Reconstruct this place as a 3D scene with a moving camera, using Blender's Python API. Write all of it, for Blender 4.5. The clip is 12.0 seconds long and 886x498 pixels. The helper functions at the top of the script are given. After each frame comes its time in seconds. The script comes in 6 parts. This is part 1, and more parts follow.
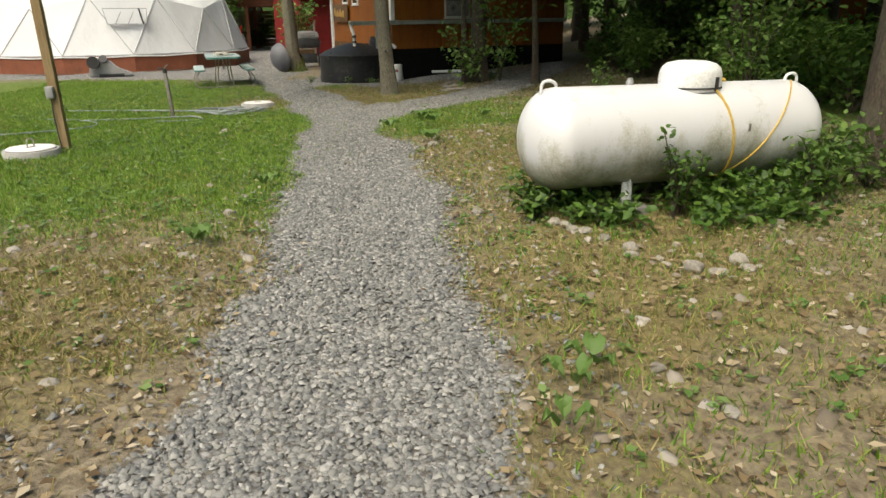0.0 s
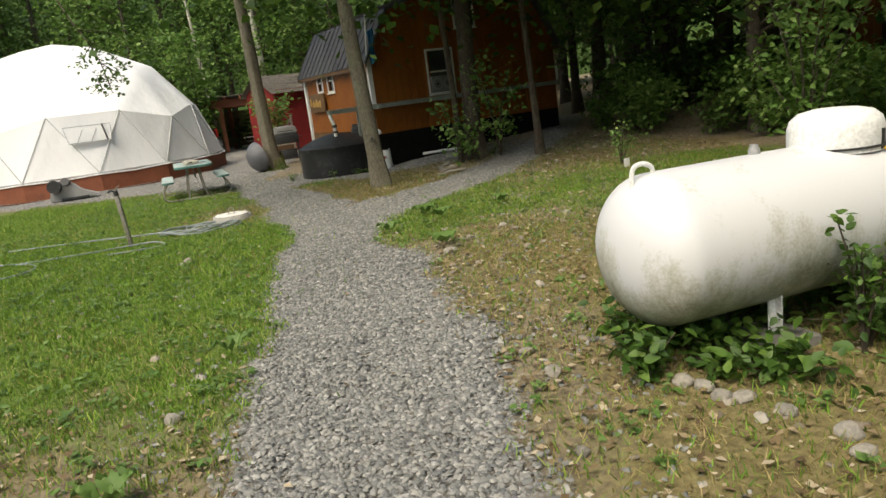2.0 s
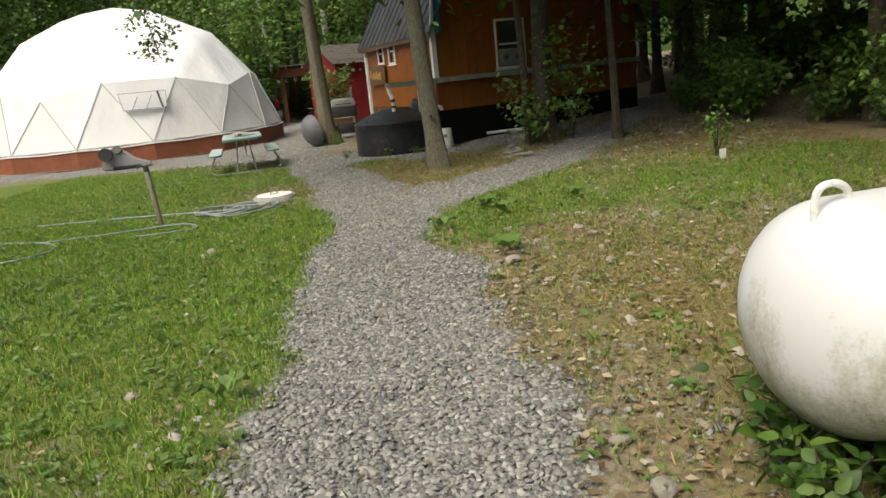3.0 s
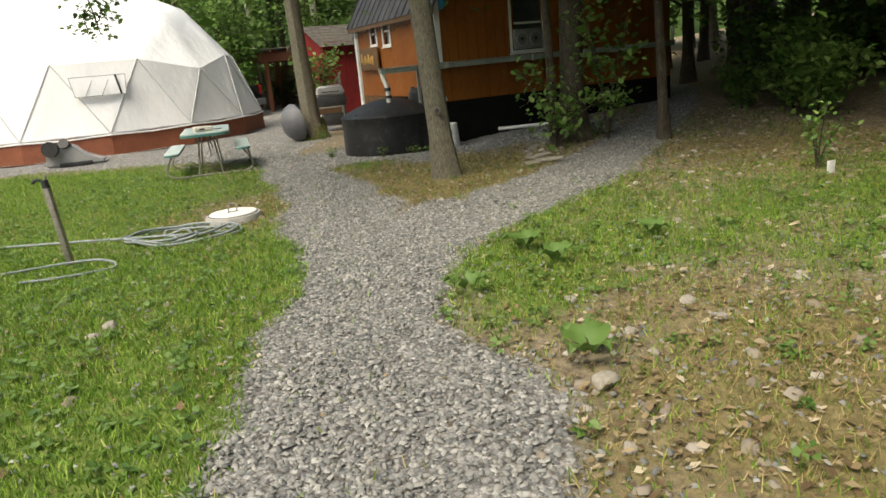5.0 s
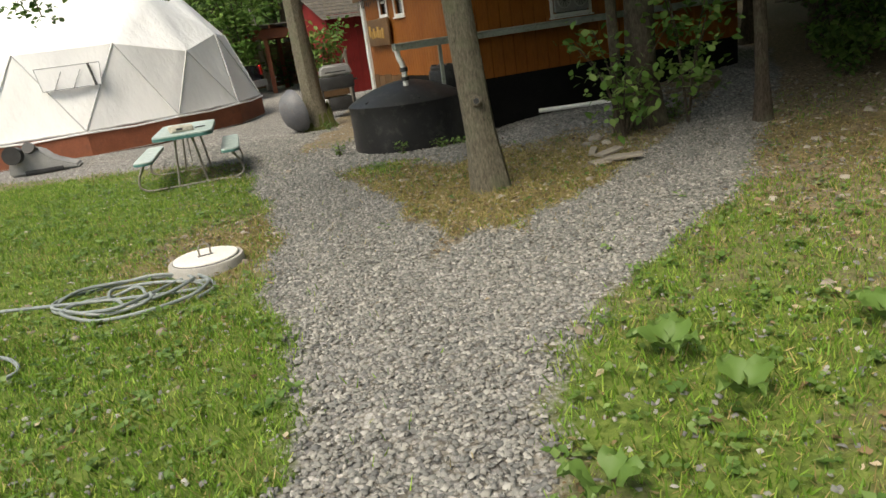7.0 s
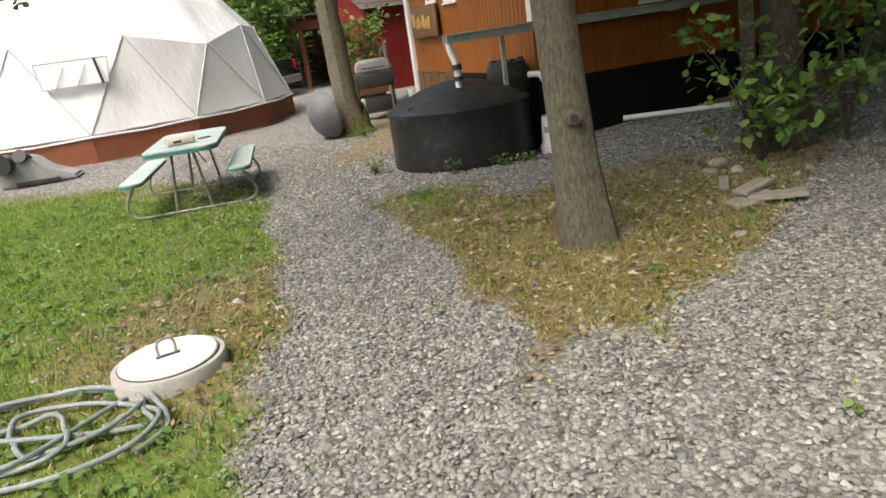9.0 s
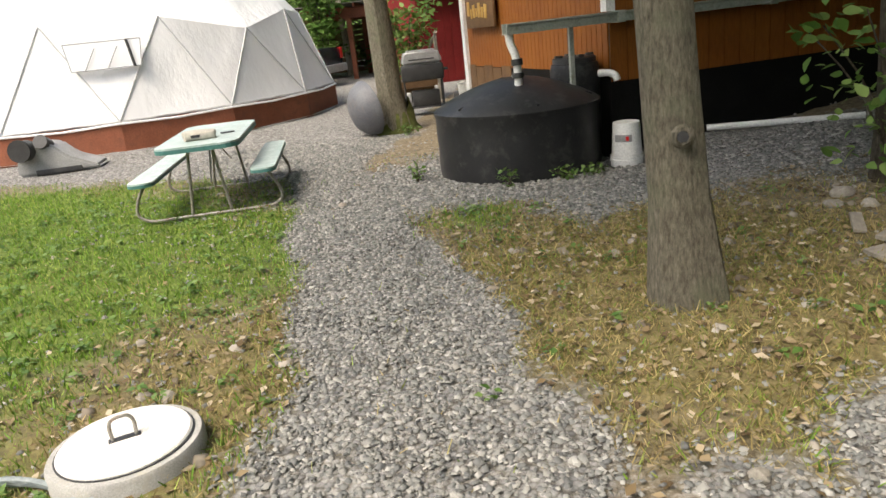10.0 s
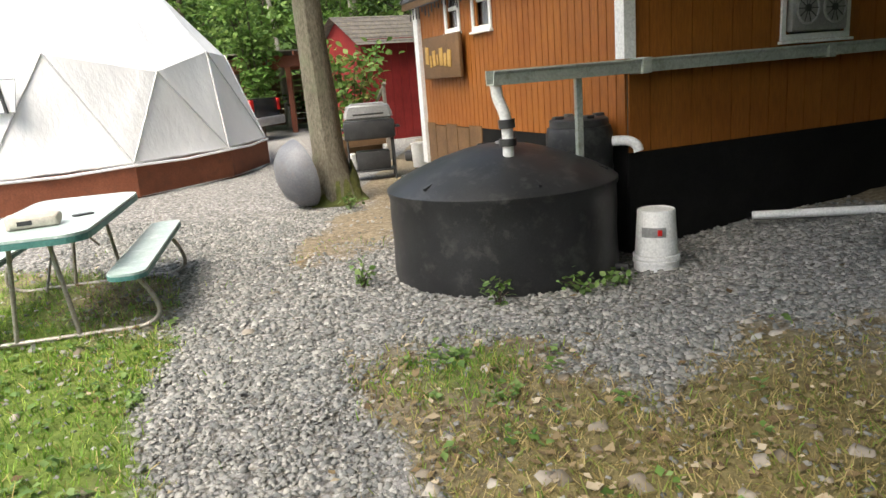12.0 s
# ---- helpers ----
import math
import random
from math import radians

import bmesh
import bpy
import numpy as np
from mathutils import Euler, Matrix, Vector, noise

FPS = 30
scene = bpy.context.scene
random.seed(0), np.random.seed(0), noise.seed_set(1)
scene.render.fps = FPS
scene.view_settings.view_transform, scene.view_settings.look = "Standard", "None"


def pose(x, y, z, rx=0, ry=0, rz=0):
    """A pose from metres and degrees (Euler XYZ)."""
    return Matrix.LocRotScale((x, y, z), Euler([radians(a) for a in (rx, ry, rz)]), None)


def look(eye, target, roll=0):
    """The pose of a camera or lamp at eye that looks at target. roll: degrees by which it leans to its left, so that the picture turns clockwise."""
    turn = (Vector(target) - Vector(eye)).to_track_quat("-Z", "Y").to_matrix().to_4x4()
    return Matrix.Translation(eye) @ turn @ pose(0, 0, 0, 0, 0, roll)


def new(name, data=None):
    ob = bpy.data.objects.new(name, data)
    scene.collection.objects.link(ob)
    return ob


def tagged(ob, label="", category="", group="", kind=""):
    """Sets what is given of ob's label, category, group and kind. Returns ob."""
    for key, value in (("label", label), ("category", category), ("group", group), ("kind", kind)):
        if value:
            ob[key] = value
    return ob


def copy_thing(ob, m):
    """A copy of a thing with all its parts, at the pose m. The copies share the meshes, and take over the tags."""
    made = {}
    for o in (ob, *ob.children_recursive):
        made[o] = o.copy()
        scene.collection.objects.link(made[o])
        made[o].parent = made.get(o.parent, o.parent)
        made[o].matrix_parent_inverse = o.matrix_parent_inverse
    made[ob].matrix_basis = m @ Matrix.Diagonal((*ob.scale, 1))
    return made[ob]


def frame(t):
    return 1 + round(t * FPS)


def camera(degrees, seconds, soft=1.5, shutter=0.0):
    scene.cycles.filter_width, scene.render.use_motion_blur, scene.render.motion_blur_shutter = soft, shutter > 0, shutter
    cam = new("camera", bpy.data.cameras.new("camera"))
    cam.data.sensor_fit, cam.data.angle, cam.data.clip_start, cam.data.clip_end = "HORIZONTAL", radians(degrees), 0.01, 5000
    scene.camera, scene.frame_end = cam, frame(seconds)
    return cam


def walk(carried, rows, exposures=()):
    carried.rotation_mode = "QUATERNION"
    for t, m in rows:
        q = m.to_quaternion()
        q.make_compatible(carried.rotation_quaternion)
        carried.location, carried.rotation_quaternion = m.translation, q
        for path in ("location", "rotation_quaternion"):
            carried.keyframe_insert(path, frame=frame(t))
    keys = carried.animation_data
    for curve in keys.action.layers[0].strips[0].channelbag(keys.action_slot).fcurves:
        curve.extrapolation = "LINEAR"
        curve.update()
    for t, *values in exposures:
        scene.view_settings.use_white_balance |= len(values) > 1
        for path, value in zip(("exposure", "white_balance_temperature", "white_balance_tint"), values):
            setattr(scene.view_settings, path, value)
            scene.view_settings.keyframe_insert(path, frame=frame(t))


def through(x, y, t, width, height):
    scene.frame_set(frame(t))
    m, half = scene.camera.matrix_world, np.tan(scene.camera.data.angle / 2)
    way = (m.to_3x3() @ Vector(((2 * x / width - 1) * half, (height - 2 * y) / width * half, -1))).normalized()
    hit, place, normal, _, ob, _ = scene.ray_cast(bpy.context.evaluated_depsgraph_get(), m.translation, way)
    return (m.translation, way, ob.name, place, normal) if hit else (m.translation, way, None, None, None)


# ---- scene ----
cam = camera(64.4, 12.0)
PATH = [
    (0, (-0.461, 2.072, 1.45), (-0.403, 3.971, 0.825), -0.6),
    (0.5, (-0.481, 2.502, 1.451), (-0.435, 4.41, 0.854), -3.5),
    (1, (-0.553, 2.954, 1.457), (-0.388, 4.868, 0.902), -5.5),
    (1.5, (-0.555, 3.5, 1.476), (-0.578, 5.447, 1.021), -4.1),
    (2, (-0.64, 4.039, 1.446), (-0.559, 5.991, 1.017), -7.3),
    (2.5, (-0.576, 4.631, 1.418), (-0.469, 6.594, 1.05), -4.7),
    (2.7, (-0.571, 4.869, 1.431), (-0.626, 6.821, 0.999), -4.7),
    (4.3, (-0.803, 6.761, 1.38), (-0.925, 8.687, 0.854), -7.8),
    (4.5, (-0.834, 6.994, 1.382), (-0.877, 8.931, 0.884), -6.6),
    (5, (-0.852, 7.629, 1.409), (-0.926, 9.561, 0.896), -5.3),
    (5.5, (-0.983, 8.197, 1.455), (-1.057, 10.132, 0.957), -7.7),
    (6, (-1.023, 8.752, 1.455), (-1.14, 10.682, 0.946), -5.3),
    (6.5, (-1.077, 9.339, 1.457), (-1.233, 11.252, 0.894), -7.2),
    (6.7, (-1.109, 9.554, 1.487), (-1.236, 11.464, 0.909), -8.0),
    (8.3, (-1.319, 11.171, 1.449), (-1.398, 13.067, 0.818), -5.9),
    (8.5, (-1.316, 11.378, 1.471), (-1.43, 13.268, 0.827), -3.7),
    (9, (-1.478, 11.942, 1.469), (-1.71, 13.838, 0.874), -8.1),
    (9.5, (-1.56, 12.46, 1.434), (-1.841, 14.367, 0.9), -6.5),
    (10, (-1.65, 13.0, 1.43), (-1.997, 14.876, 0.831), -6.4),
    (10.5, (-1.736, 13.486, 1.441), (-1.866, 15.371, 0.783), -10.6),
    (11, (-1.831, 14.047, 1.418), (-2.041, 15.936, 0.794), -5.6),
    (11.5, (-1.959, 14.593, 1.4), (-2.13, 16.503, 0.831), -7.5),
    (12, (-2.083, 15.164, 1.375), (-2.261, 17.099, 0.901), -4.6),
]
walk(cam, [(t, look(eye, target, roll)) for t, eye, target, roll in PATH], exposures=[(0.0, 1.03, 7200, 4), (2.5, 0.95, 7250, 4), (5.5, 1.2, 7250, 4), (6.7, 1.13, 7300, 4), (8.5, 1.38, 7100, 7), (10.0, 1.55, 7050, 8), (11.0, 1.74, 6950, 8), (12.0, 1.97, 6850, 7)])

# ---- light ----
world = bpy.data.worlds.new("sky")
scene.world = world
world.use_nodes = True
wn = world.node_tree.nodes
sky = wn.new("ShaderNodeTexSky")
sky.sky_type = "NISHITA"
sky.sun_disc = False
sky.sun_elevation, sky.sun_rotation = radians(57), radians(-143)
sky.dust_density, sky.air_density = 4.0, 1.0
world.node_tree.links.new(sky.outputs[0], wn["Background"].inputs[0])
wn["Background"].inputs[1].default_value = 0.15
sun = bpy.data.lights.new("sun", "SUN")
sun.energy, sun.angle, sun.color = 1.2, radians(30), (1.0, 0.96, 0.9)
new("sun", sun).matrix_world = look((-12.0, -16.0, 31), (0, 0, 0))

# ---- materials ----


def material(name, rough=0.8, metal=0.0, spec=0.4):
    m = bpy.data.materials.new(name)
    m.use_nodes = True
    b = m.node_tree.nodes["Principled BSDF"]
    b.inputs["Roughness"].default_value = rough
    b.inputs["Metallic"].default_value = metal
    b.inputs["Specular IOR Level"].default_value = spec
    return m, m.node_tree.nodes, m.node_tree.links, b


def coords(ns, ls, scale=(1, 1, 1), rot=(0, 0, 0)):
    tc = ns.new("ShaderNodeTexCoord")
    mp = ns.new("ShaderNodeMapping")
    mp.inputs["Scale"].default_value = scale
    mp.inputs["Rotation"].default_value = rot
    ls.new(tc.outputs["Object"], mp.inputs[0])
    return mp.outputs[0]


def noise_tex(ns, ls, vec, scale, detail=4, rough=0.6):
    n = ns.new("ShaderNodeTexNoise")
    n.inputs["Scale"].default_value = scale
    n.inputs["Detail"].default_value = detail
    n.inputs["Roughness"].default_value = rough
    ls.new(vec, n.inputs["Vector"])
    return n.outputs["Fac"]


def ramp(ns, ls, fac, stops):
    r = ns.new("ShaderNodeValToRGB")
    while len(r.color_ramp.elements) < len(stops):
        r.color_ramp.elements.new(0.5)
    for e, (p, c) in zip(r.color_ramp.elements, stops):
        e.position, e.color = p, (*c, 1)
    ls.new(fac, r.inputs[0])
    return r.outputs[0]


def mix(ns, ls, fac, a, b):
    m = ns.new("ShaderNodeMix")
    m.data_type = "RGBA"
    for sock, val in ((m.inputs[0], fac), (m.inputs[6], a), (m.inputs[7], b)):
        if isinstance(val, (int, float)):
            sock.default_value = val
        elif isinstance(val, tuple):
            sock.default_value = (*val, 1)
        else:
            ls.new(val, sock)
    return m.outputs[2]


def bump(ns, ls, b, height, strength=0.4, dist=0.01):
    n = ns.new("ShaderNodeBump")
    n.inputs["Strength"].default_value = strength
    n.inputs["Distance"].default_value = dist
    ls.new(height, n.inputs["Height"])
    ls.new(n.outputs[0], b.inputs["Normal"])


def surface(name, c1, c2, scale=3.0, fine=60.0, rough=0.8, metal=0.0, relief=0.3, dist=0.004, stretch=(1, 1, 1), stain=None, spec=0.4, vary=0.0):
    """A two-scale surface: broad patches between c1 and c2, fine grain, relief and, where given, stains."""
    m, ns, ls, b = material(name, rough, metal, spec)
    vec = coords(ns, ls, stretch)
    broad = noise_tex(ns, ls, vec, scale, 5)
    grain = noise_tex(ns, ls, vec, fine, 3)
    col = ramp(ns, ls, broad, [(0.3, c1), (0.7, c2)])
    dark = ramp(ns, ls, grain, [(0.25, (0.72, 0.72, 0.72)), (0.75, (1.12, 1.12, 1.12))])
    mul = ns.new("ShaderNodeMix")
    mul.data_type, mul.blend_type = "RGBA", "MULTIPLY"
    mul.inputs[0].default_value = 1.0
    ls.new(col, mul.inputs[6])
    ls.new(dark, mul.inputs[7])
    col = mul.outputs[2]
    if stain:
        f = noise_tex(ns, ls, vec, scale * 2.3, 8, 0.7)
        col = mix(ns, ls, ramp(ns, ls, f, [(0.52, (0, 0, 0)), (0.68, (1, 1, 1))]), col, stain)
    if vary:
        oi = ns.new("ShaderNodeObjectInfo")
        hs = ns.new("ShaderNodeHueSaturation")
        mr = ns.new("ShaderNodeMapRange")
        mr.inputs[3].default_value, mr.inputs[4].default_value = 1 - vary, 1 + vary
        ls.new(oi.outputs["Random"], mr.inputs[0])
        ls.new(mr.outputs[0], hs.inputs["Value"])
        ls.new(col, hs.inputs["Color"])
        col = hs.outputs[0]
    ls.new(col, b.inputs["Base Color"])
    bump(ns, ls, b, grain, relief, dist)
    return m


def island(name, stops, rough=0.7, through=0.0, spec=0.3):
    """Small joined pieces, each with a tone of its own; through: light that comes through a leaf."""
    m, ns, ls, b = material(name, rough, 0, spec)
    g = ns.new("ShaderNodeNewGeometry")
    col = ramp(ns, ls, g.outputs["Random Per Island"], stops)
    ls.new(col, b.inputs["Base Color"])
    if through:
        t = ns.new("ShaderNodeBsdfTranslucent")
        ls.new(col, t.inputs[0])
        mx = ns.new("ShaderNodeMixShader")
        mx.inputs[0].default_value = through
        ls.new(b.outputs[0], mx.inputs[1])
        ls.new(t.outputs[0], mx.inputs[2])
        ls.new(mx.outputs[0], ns["Material Output"].inputs[0])
    return m


def ground_material():
    m, ns, ls, b = material("soil_and_turf", 0.95, 0, 0.2)
    vec = coords(ns, ls)
    att = {}
    for k in ("gravel", "dry", "green"):
        a = ns.new("ShaderNodeAttribute")
        a.attribute_name = k
        att[k] = a.outputs["Fac"]
    n1 = noise_tex(ns, ls, vec, 1.3, 6, 0.65)
    n2 = noise_tex(ns, ls, vec, 18, 6, 0.7)
    n3 = noise_tex(ns, ls, vec, 110, 4, 0.7)
    soil = ramp(ns, ls, n2, [(0.28, (0.075, 0.06, 0.038)), (0.5, (0.185, 0.15, 0.1)), (0.72, (0.33, 0.275, 0.19))])
    green = ramp(ns, ls, n2, [(0.3, (0.045, 0.07, 0.013)), (0.52, (0.11, 0.155, 0.03)), (0.74, (0.2, 0.23, 0.07))])
    straw = ramp(ns, ls, n2, [(0.28, (0.08, 0.066, 0.028)), (0.5, (0.165, 0.135, 0.06)), (0.75, (0.28, 0.225, 0.11))])

    def blend(w, lo, hi, a, c):
        s = ns.new("ShaderNodeMath")
        s.operation = "ADD"
        ls.new(w, s.inputs[0])
        k = ns.new("ShaderNodeMath")
        k.operation = "MULTIPLY_ADD"
        k.inputs[1].default_value, k.inputs[2].default_value = 0.9, -0.45
        ls.new(n2, k.inputs[0])
        ls.new(k.outputs[0], s.inputs[1])
        mr = ns.new("ShaderNodeMapRange")
        mr.inputs[1].default_value, mr.inputs[2].default_value = lo, hi
        ls.new(s.outputs[0], mr.inputs[0])
        return mix(ns, ls, mr.outputs[0], a, c)

    col = blend(att["dry"], 0.25, 0.65, soil, straw)
    col = blend(att["green"], 0.3, 0.7, col, green)
    vo = ns.new("ShaderNodeTexVoronoi")
    vo.inputs["Scale"].default_value = 34
    ls.new(vec, vo.inputs["Vector"])
    sep = ns.new("ShaderNodeSeparateColor")
    ls.new(vo.outputs["Color"], sep.inputs[0])
    stones = ramp(ns, ls, sep.outputs[0], [(0.0, (0.13, 0.13, 0.13)), (0.4, (0.21, 0.205, 0.2)), (0.75, (0.28, 0.275, 0.26)), (1.0, (0.42, 0.41, 0.39))])
    gap = ramp(ns, ls, vo.outputs["Distance"], [(0.35, (1, 1, 1)), (0.75, (0.5, 0.47, 0.42))])
    mul = ns.new("ShaderNodeMix")
    mul.data_type, mul.blend_type = "RGBA", "MULTIPLY"
    mul.inputs[0].default_value = 1
    ls.new(stones, mul.inputs[6])
    ls.new(gap, mul.inputs[7])
    col = blend(att["gravel"], 0.35, 0.6, col, mul.outputs[2])
    ls.new(col, b.inputs["Base Color"])
    bump(ns, ls, b, n3, 0.8, 0.012)
    return m


def siding_material(name, c1, c2):
    m, ns, ls, b = material(name, 0.6, 0, 0.35)
    vec = coords(ns, ls, (1, 1, 0.12))
    g = noise_tex(ns, ls, vec, 55, 6, 0.7)
    broad = noise_tex(ns, ls, coords(ns, ls), 1.7, 5)
    col = mix(ns, ls, ramp(ns, ls, broad, [(0.35, (0, 0, 0)), (0.7, (1, 1, 1))]), c1, c2)
    streak = ramp(ns, ls, g, [(0.3, (0.68, 0.66, 0.62)), (0.7, (1.1, 1.1, 1.1))])
    mul = ns.new("ShaderNodeMix")
    mul.data_type, mul.blend_type = "RGBA", "MULTIPLY"
    mul.inputs[0].default_value = 1
    ls.new(col, mul.inputs[6])
    ls.new(streak, mul.inputs[7])
    ls.new(mul.outputs[2], b.inputs["Base Color"])
    bump(ns, ls, b, g, 0.35, 0.004)
    return m


def bark_material(name, c1, c2):
    m, ns, ls, b = material(name, 0.9, 0, 0.2)
    vec = coords(ns, ls, (1, 1, 0.3))
    g = noise_tex(ns, ls, vec, 52, 9, 0.76)
    patch = noise_tex(ns, ls, coords(ns, ls), 3.5, 5)
    col = ramp(ns, ls, g, [(0.3, tuple(0.35 * a for a in c1)), (0.48, c1), (0.7, c2)])
    col = mix(ns, ls, ramp(ns, ls, patch, [(0.52, (0, 0, 0)), (0.72, (0.55, 0.55, 0.55))]), col, (0.16, 0.18, 0.11))
    ls.new(col, b.inputs["Base Color"])
    bump(ns, ls, b, g, 1.0, 0.03)
    return m


def tank_paint():
    """White enamel with a green-grey film of algae that has run down in blotches."""
    m, ns, ls, b = material("white_enamel", 0.38, 0, 0.45)
    vec = coords(ns, ls)
    f = noise_tex(ns, ls, coords(ns, ls, (1.2, 1.2, 0.7)), 2.6, 8, 0.7)
    fine = noise_tex(ns, ls, vec, 70, 4, 0.7)
    sx = ns.new("ShaderNodeSeparateXYZ")
    ls.new(vec, sx.inputs[0])
    low = ns.new("ShaderNodeMapRange")
    low.inputs[1].default_value, low.inputs[2].default_value = 0.75, 0.2
    low.inputs[3].default_value, low.inputs[4].default_value = -0.12, 0.2
    ls.new(sx.outputs[2], low.inputs[0])
    s = ns.new("ShaderNodeMath")
    s.operation = "ADD"
    ls.new(f, s.inputs[0])
    ls.new(low.outputs[0], s.inputs[1])
    k = ns.new("ShaderNodeMath")
    k.operation = "MULTIPLY_ADD"
    k.inputs[1].default_value, k.inputs[2].default_value = 0.35, -0.17
    ls.new(fine, k.inputs[0])
    s2 = ns.new("ShaderNodeMath")
    s2.operation = "ADD"
    ls.new(s.outputs[0], s2.inputs[0])
    ls.new(k.outputs[0], s2.inputs[1])
    col = ramp(ns, ls, s2.outputs[0], [(0.45, (0.58, 0.585, 0.59)), (0.58, (0.42, 0.42, 0.365)), (0.74, (0.22, 0.22, 0.15))])
    ls.new(col, b.inputs["Base Color"])
    bump(ns, ls, b, fine, 0.05, 0.001)
    return m


def film_material(name="milky_film", share=0.32):
    """Milky plastic sheeting that lets light through."""
    m, ns, ls, b = material(name, 0.45, 0, 0.4)
    vec = coords(ns, ls)
    n = noise_tex(ns, ls, vec, 2.0, 6, 0.65)
    col = ramp(ns, ls, n, [(0.3, (0.88, 0.885, 0.895)), (0.7, (0.93, 0.935, 0.94))])
    ls.new(col, b.inputs["Base Color"])
    w = noise_tex(ns, ls, coords(ns, ls, (1, 1, 0.5)), 5, 4, 0.6)
    bump(ns, ls, b, w, 0.5, 0.06)
    t = ns.new("ShaderNodeBsdfTranslucent")
    t.inputs[0].default_value = (0.94, 0.94, 0.94, 1)
    mx = ns.new("ShaderNodeMixShader")
    mx.inputs[0].default_value = share
    ls.new(b.outputs[0], mx.inputs[1])
    ls.new(t.outputs[0], mx.inputs[2])
    ls.new(mx.outputs[0], ns["Material Output"].inputs[0])
    return m


def glass_material():
    m, ns, ls, b = material("window_glass", 0.04, 0, 0.5)
    b.inputs["Base Color"].default_value = (0.85, 0.9, 0.9, 1)
    b.inputs["Transmission Weight"].default_value = 1.0
    b.inputs["IOR"].default_value = 1.45
    return m


M_GROUND = ground_material()
M_GRAVEL = island("crushed_stone", [(0, (0.105, 0.107, 0.105)), (0.3, (0.155, 0.156, 0.148)), (0.6, (0.198, 0.197, 0.182)), (0.85, (0.245, 0.24, 0.218)), (1, (0.33, 0.325, 0.3))], 0.85)
M_GRASS = island("grass_blade", [(0, (0.06, 0.125, 0.014)), (0.4, (0.125, 0.24, 0.026)), (0.75, (0.19, 0.32, 0.04)), (1, (0.31, 0.36, 0.08))], 0.6, 0.3)
M_STRAW = island("dry_grass_blade", [(0, (0.14, 0.11, 0.04)), (0.35, (0.28, 0.22, 0.088)), (0.62, (0.4, 0.325, 0.148)), (0.72, (0.15, 0.18, 0.04)), (1, (0.19, 0.22, 0.05))], 0.75, 0.2)
M_LITTER = island("leaf_litter", [(0, (0.07, 0.045, 0.022)), (0.4, (0.17, 0.12, 0.06)), (0.75, (0.26, 0.2, 0.115)), (1, (0.42, 0.36, 0.26))], 0.85, 0.1)
M_WEED = island("broad_weed_leaf", [(0, (0.06, 0.12, 0.024)), (0.5, (0.105, 0.185, 0.042)), (1, (0.17, 0.25, 0.08))], 0.5, 0.3)
M_LEAF = island("tree_leaf", [(0, (0.03, 0.07, 0.012)), (0.45, (0.055, 0.115, 0.018)), (0.8, (0.085, 0.16, 0.026)), (1, (0.14, 0.22, 0.04))], 0.5, 0.35)
M_LEAF_MID = island("woodland_leaf", [(0, (0.045, 0.1, 0.02)), (0.5, (0.09, 0.17, 0.035)), (1, (0.17, 0.26, 0.06))], 0.5, 0.4)
M_LEAF_LIGHT = island("young_leaf", [(0, (0.08, 0.16, 0.03)), (0.5, (0.13, 0.24, 0.05)), (1, (0.24, 0.34, 0.1))], 0.5, 0.4)
M_BARK = bark_material("grey_bark", (0.15, 0.135, 0.1), (0.28, 0.255, 0.2))
M_BARK_DARK = bark_material("dark_bark", (0.075, 0.06, 0.045), (0.15, 0.125, 0.095))
M_MOSS = surface("green_moss", (0.07, 0.085, 0.02), (0.13, 0.14, 0.035), 14, 160, 1.0, relief=1.0, dist=0.02)
M_BIRCH = bark_material("pale_bark", (0.42, 0.39, 0.34), (0.6, 0.57, 0.5))
M_STONE = surface("field_stone", (0.22, 0.2, 0.165), (0.35, 0.32, 0.27), 6, 70, 0.9, relief=0.6, dist=0.006, vary=0.25)
M_CONCRETE = surface("concrete", (0.3, 0.295, 0.275), (0.42, 0.41, 0.385), 5, 120, 0.9, relief=0.4, stain=(0.33, 0.31, 0.26))
# Concrete for the tank's slabs, with the shade beneath it put into the colour.
M_FOOTING = surface("shade_dark_concrete", (0.14, 0.135, 0.12), (0.23, 0.22, 0.2), 6, 120, 0.95, relief=0.4, stain=(0.1, 0.11, 0.07))
M_LID = surface("pale_concrete_lid", (0.62, 0.6, 0.56), (0.74, 0.72, 0.68), 6, 130, 0.85, relief=0.3)
M_TANK = tank_paint()
M_WHITE = surface("white_paint", (0.7, 0.7, 0.67), (0.8, 0.8, 0.78), 4, 50, 0.5, relief=0.1, vary=0.05)
M_BLACK = surface("black_polyethylene", (0.012, 0.0125, 0.013), (0.025, 0.0255, 0.027), 3, 90, 0.45, relief=0.15, dist=0.002, stain=(0.05, 0.049, 0.047), spec=0.35)
M_BLACKFILM = surface("black_skirting", (0.005, 0.005, 0.005), (0.011, 0.0105, 0.01), 3, 40, 0.7, relief=0.3, spec=0.15)
M_PLY = surface("red_brown_plywood", (0.22, 0.068, 0.032), (0.29, 0.098, 0.05), 2.2, 45, 0.75, relief=0.25, stain=(0.17, 0.062, 0.035), vary=0.12)
M_FILM = film_material()
M_TARP = film_material("white_tarpaulin", 0.1)
M_STRUT = surface("grey_strut", (0.3, 0.31, 0.32), (0.42, 0.43, 0.44), 8, 60, 0.5, relief=0.1)
M_SEAM = surface("sheet_seam", (0.42, 0.42, 0.42), (0.6, 0.6, 0.6), 12, 40, 0.6, relief=0.2)
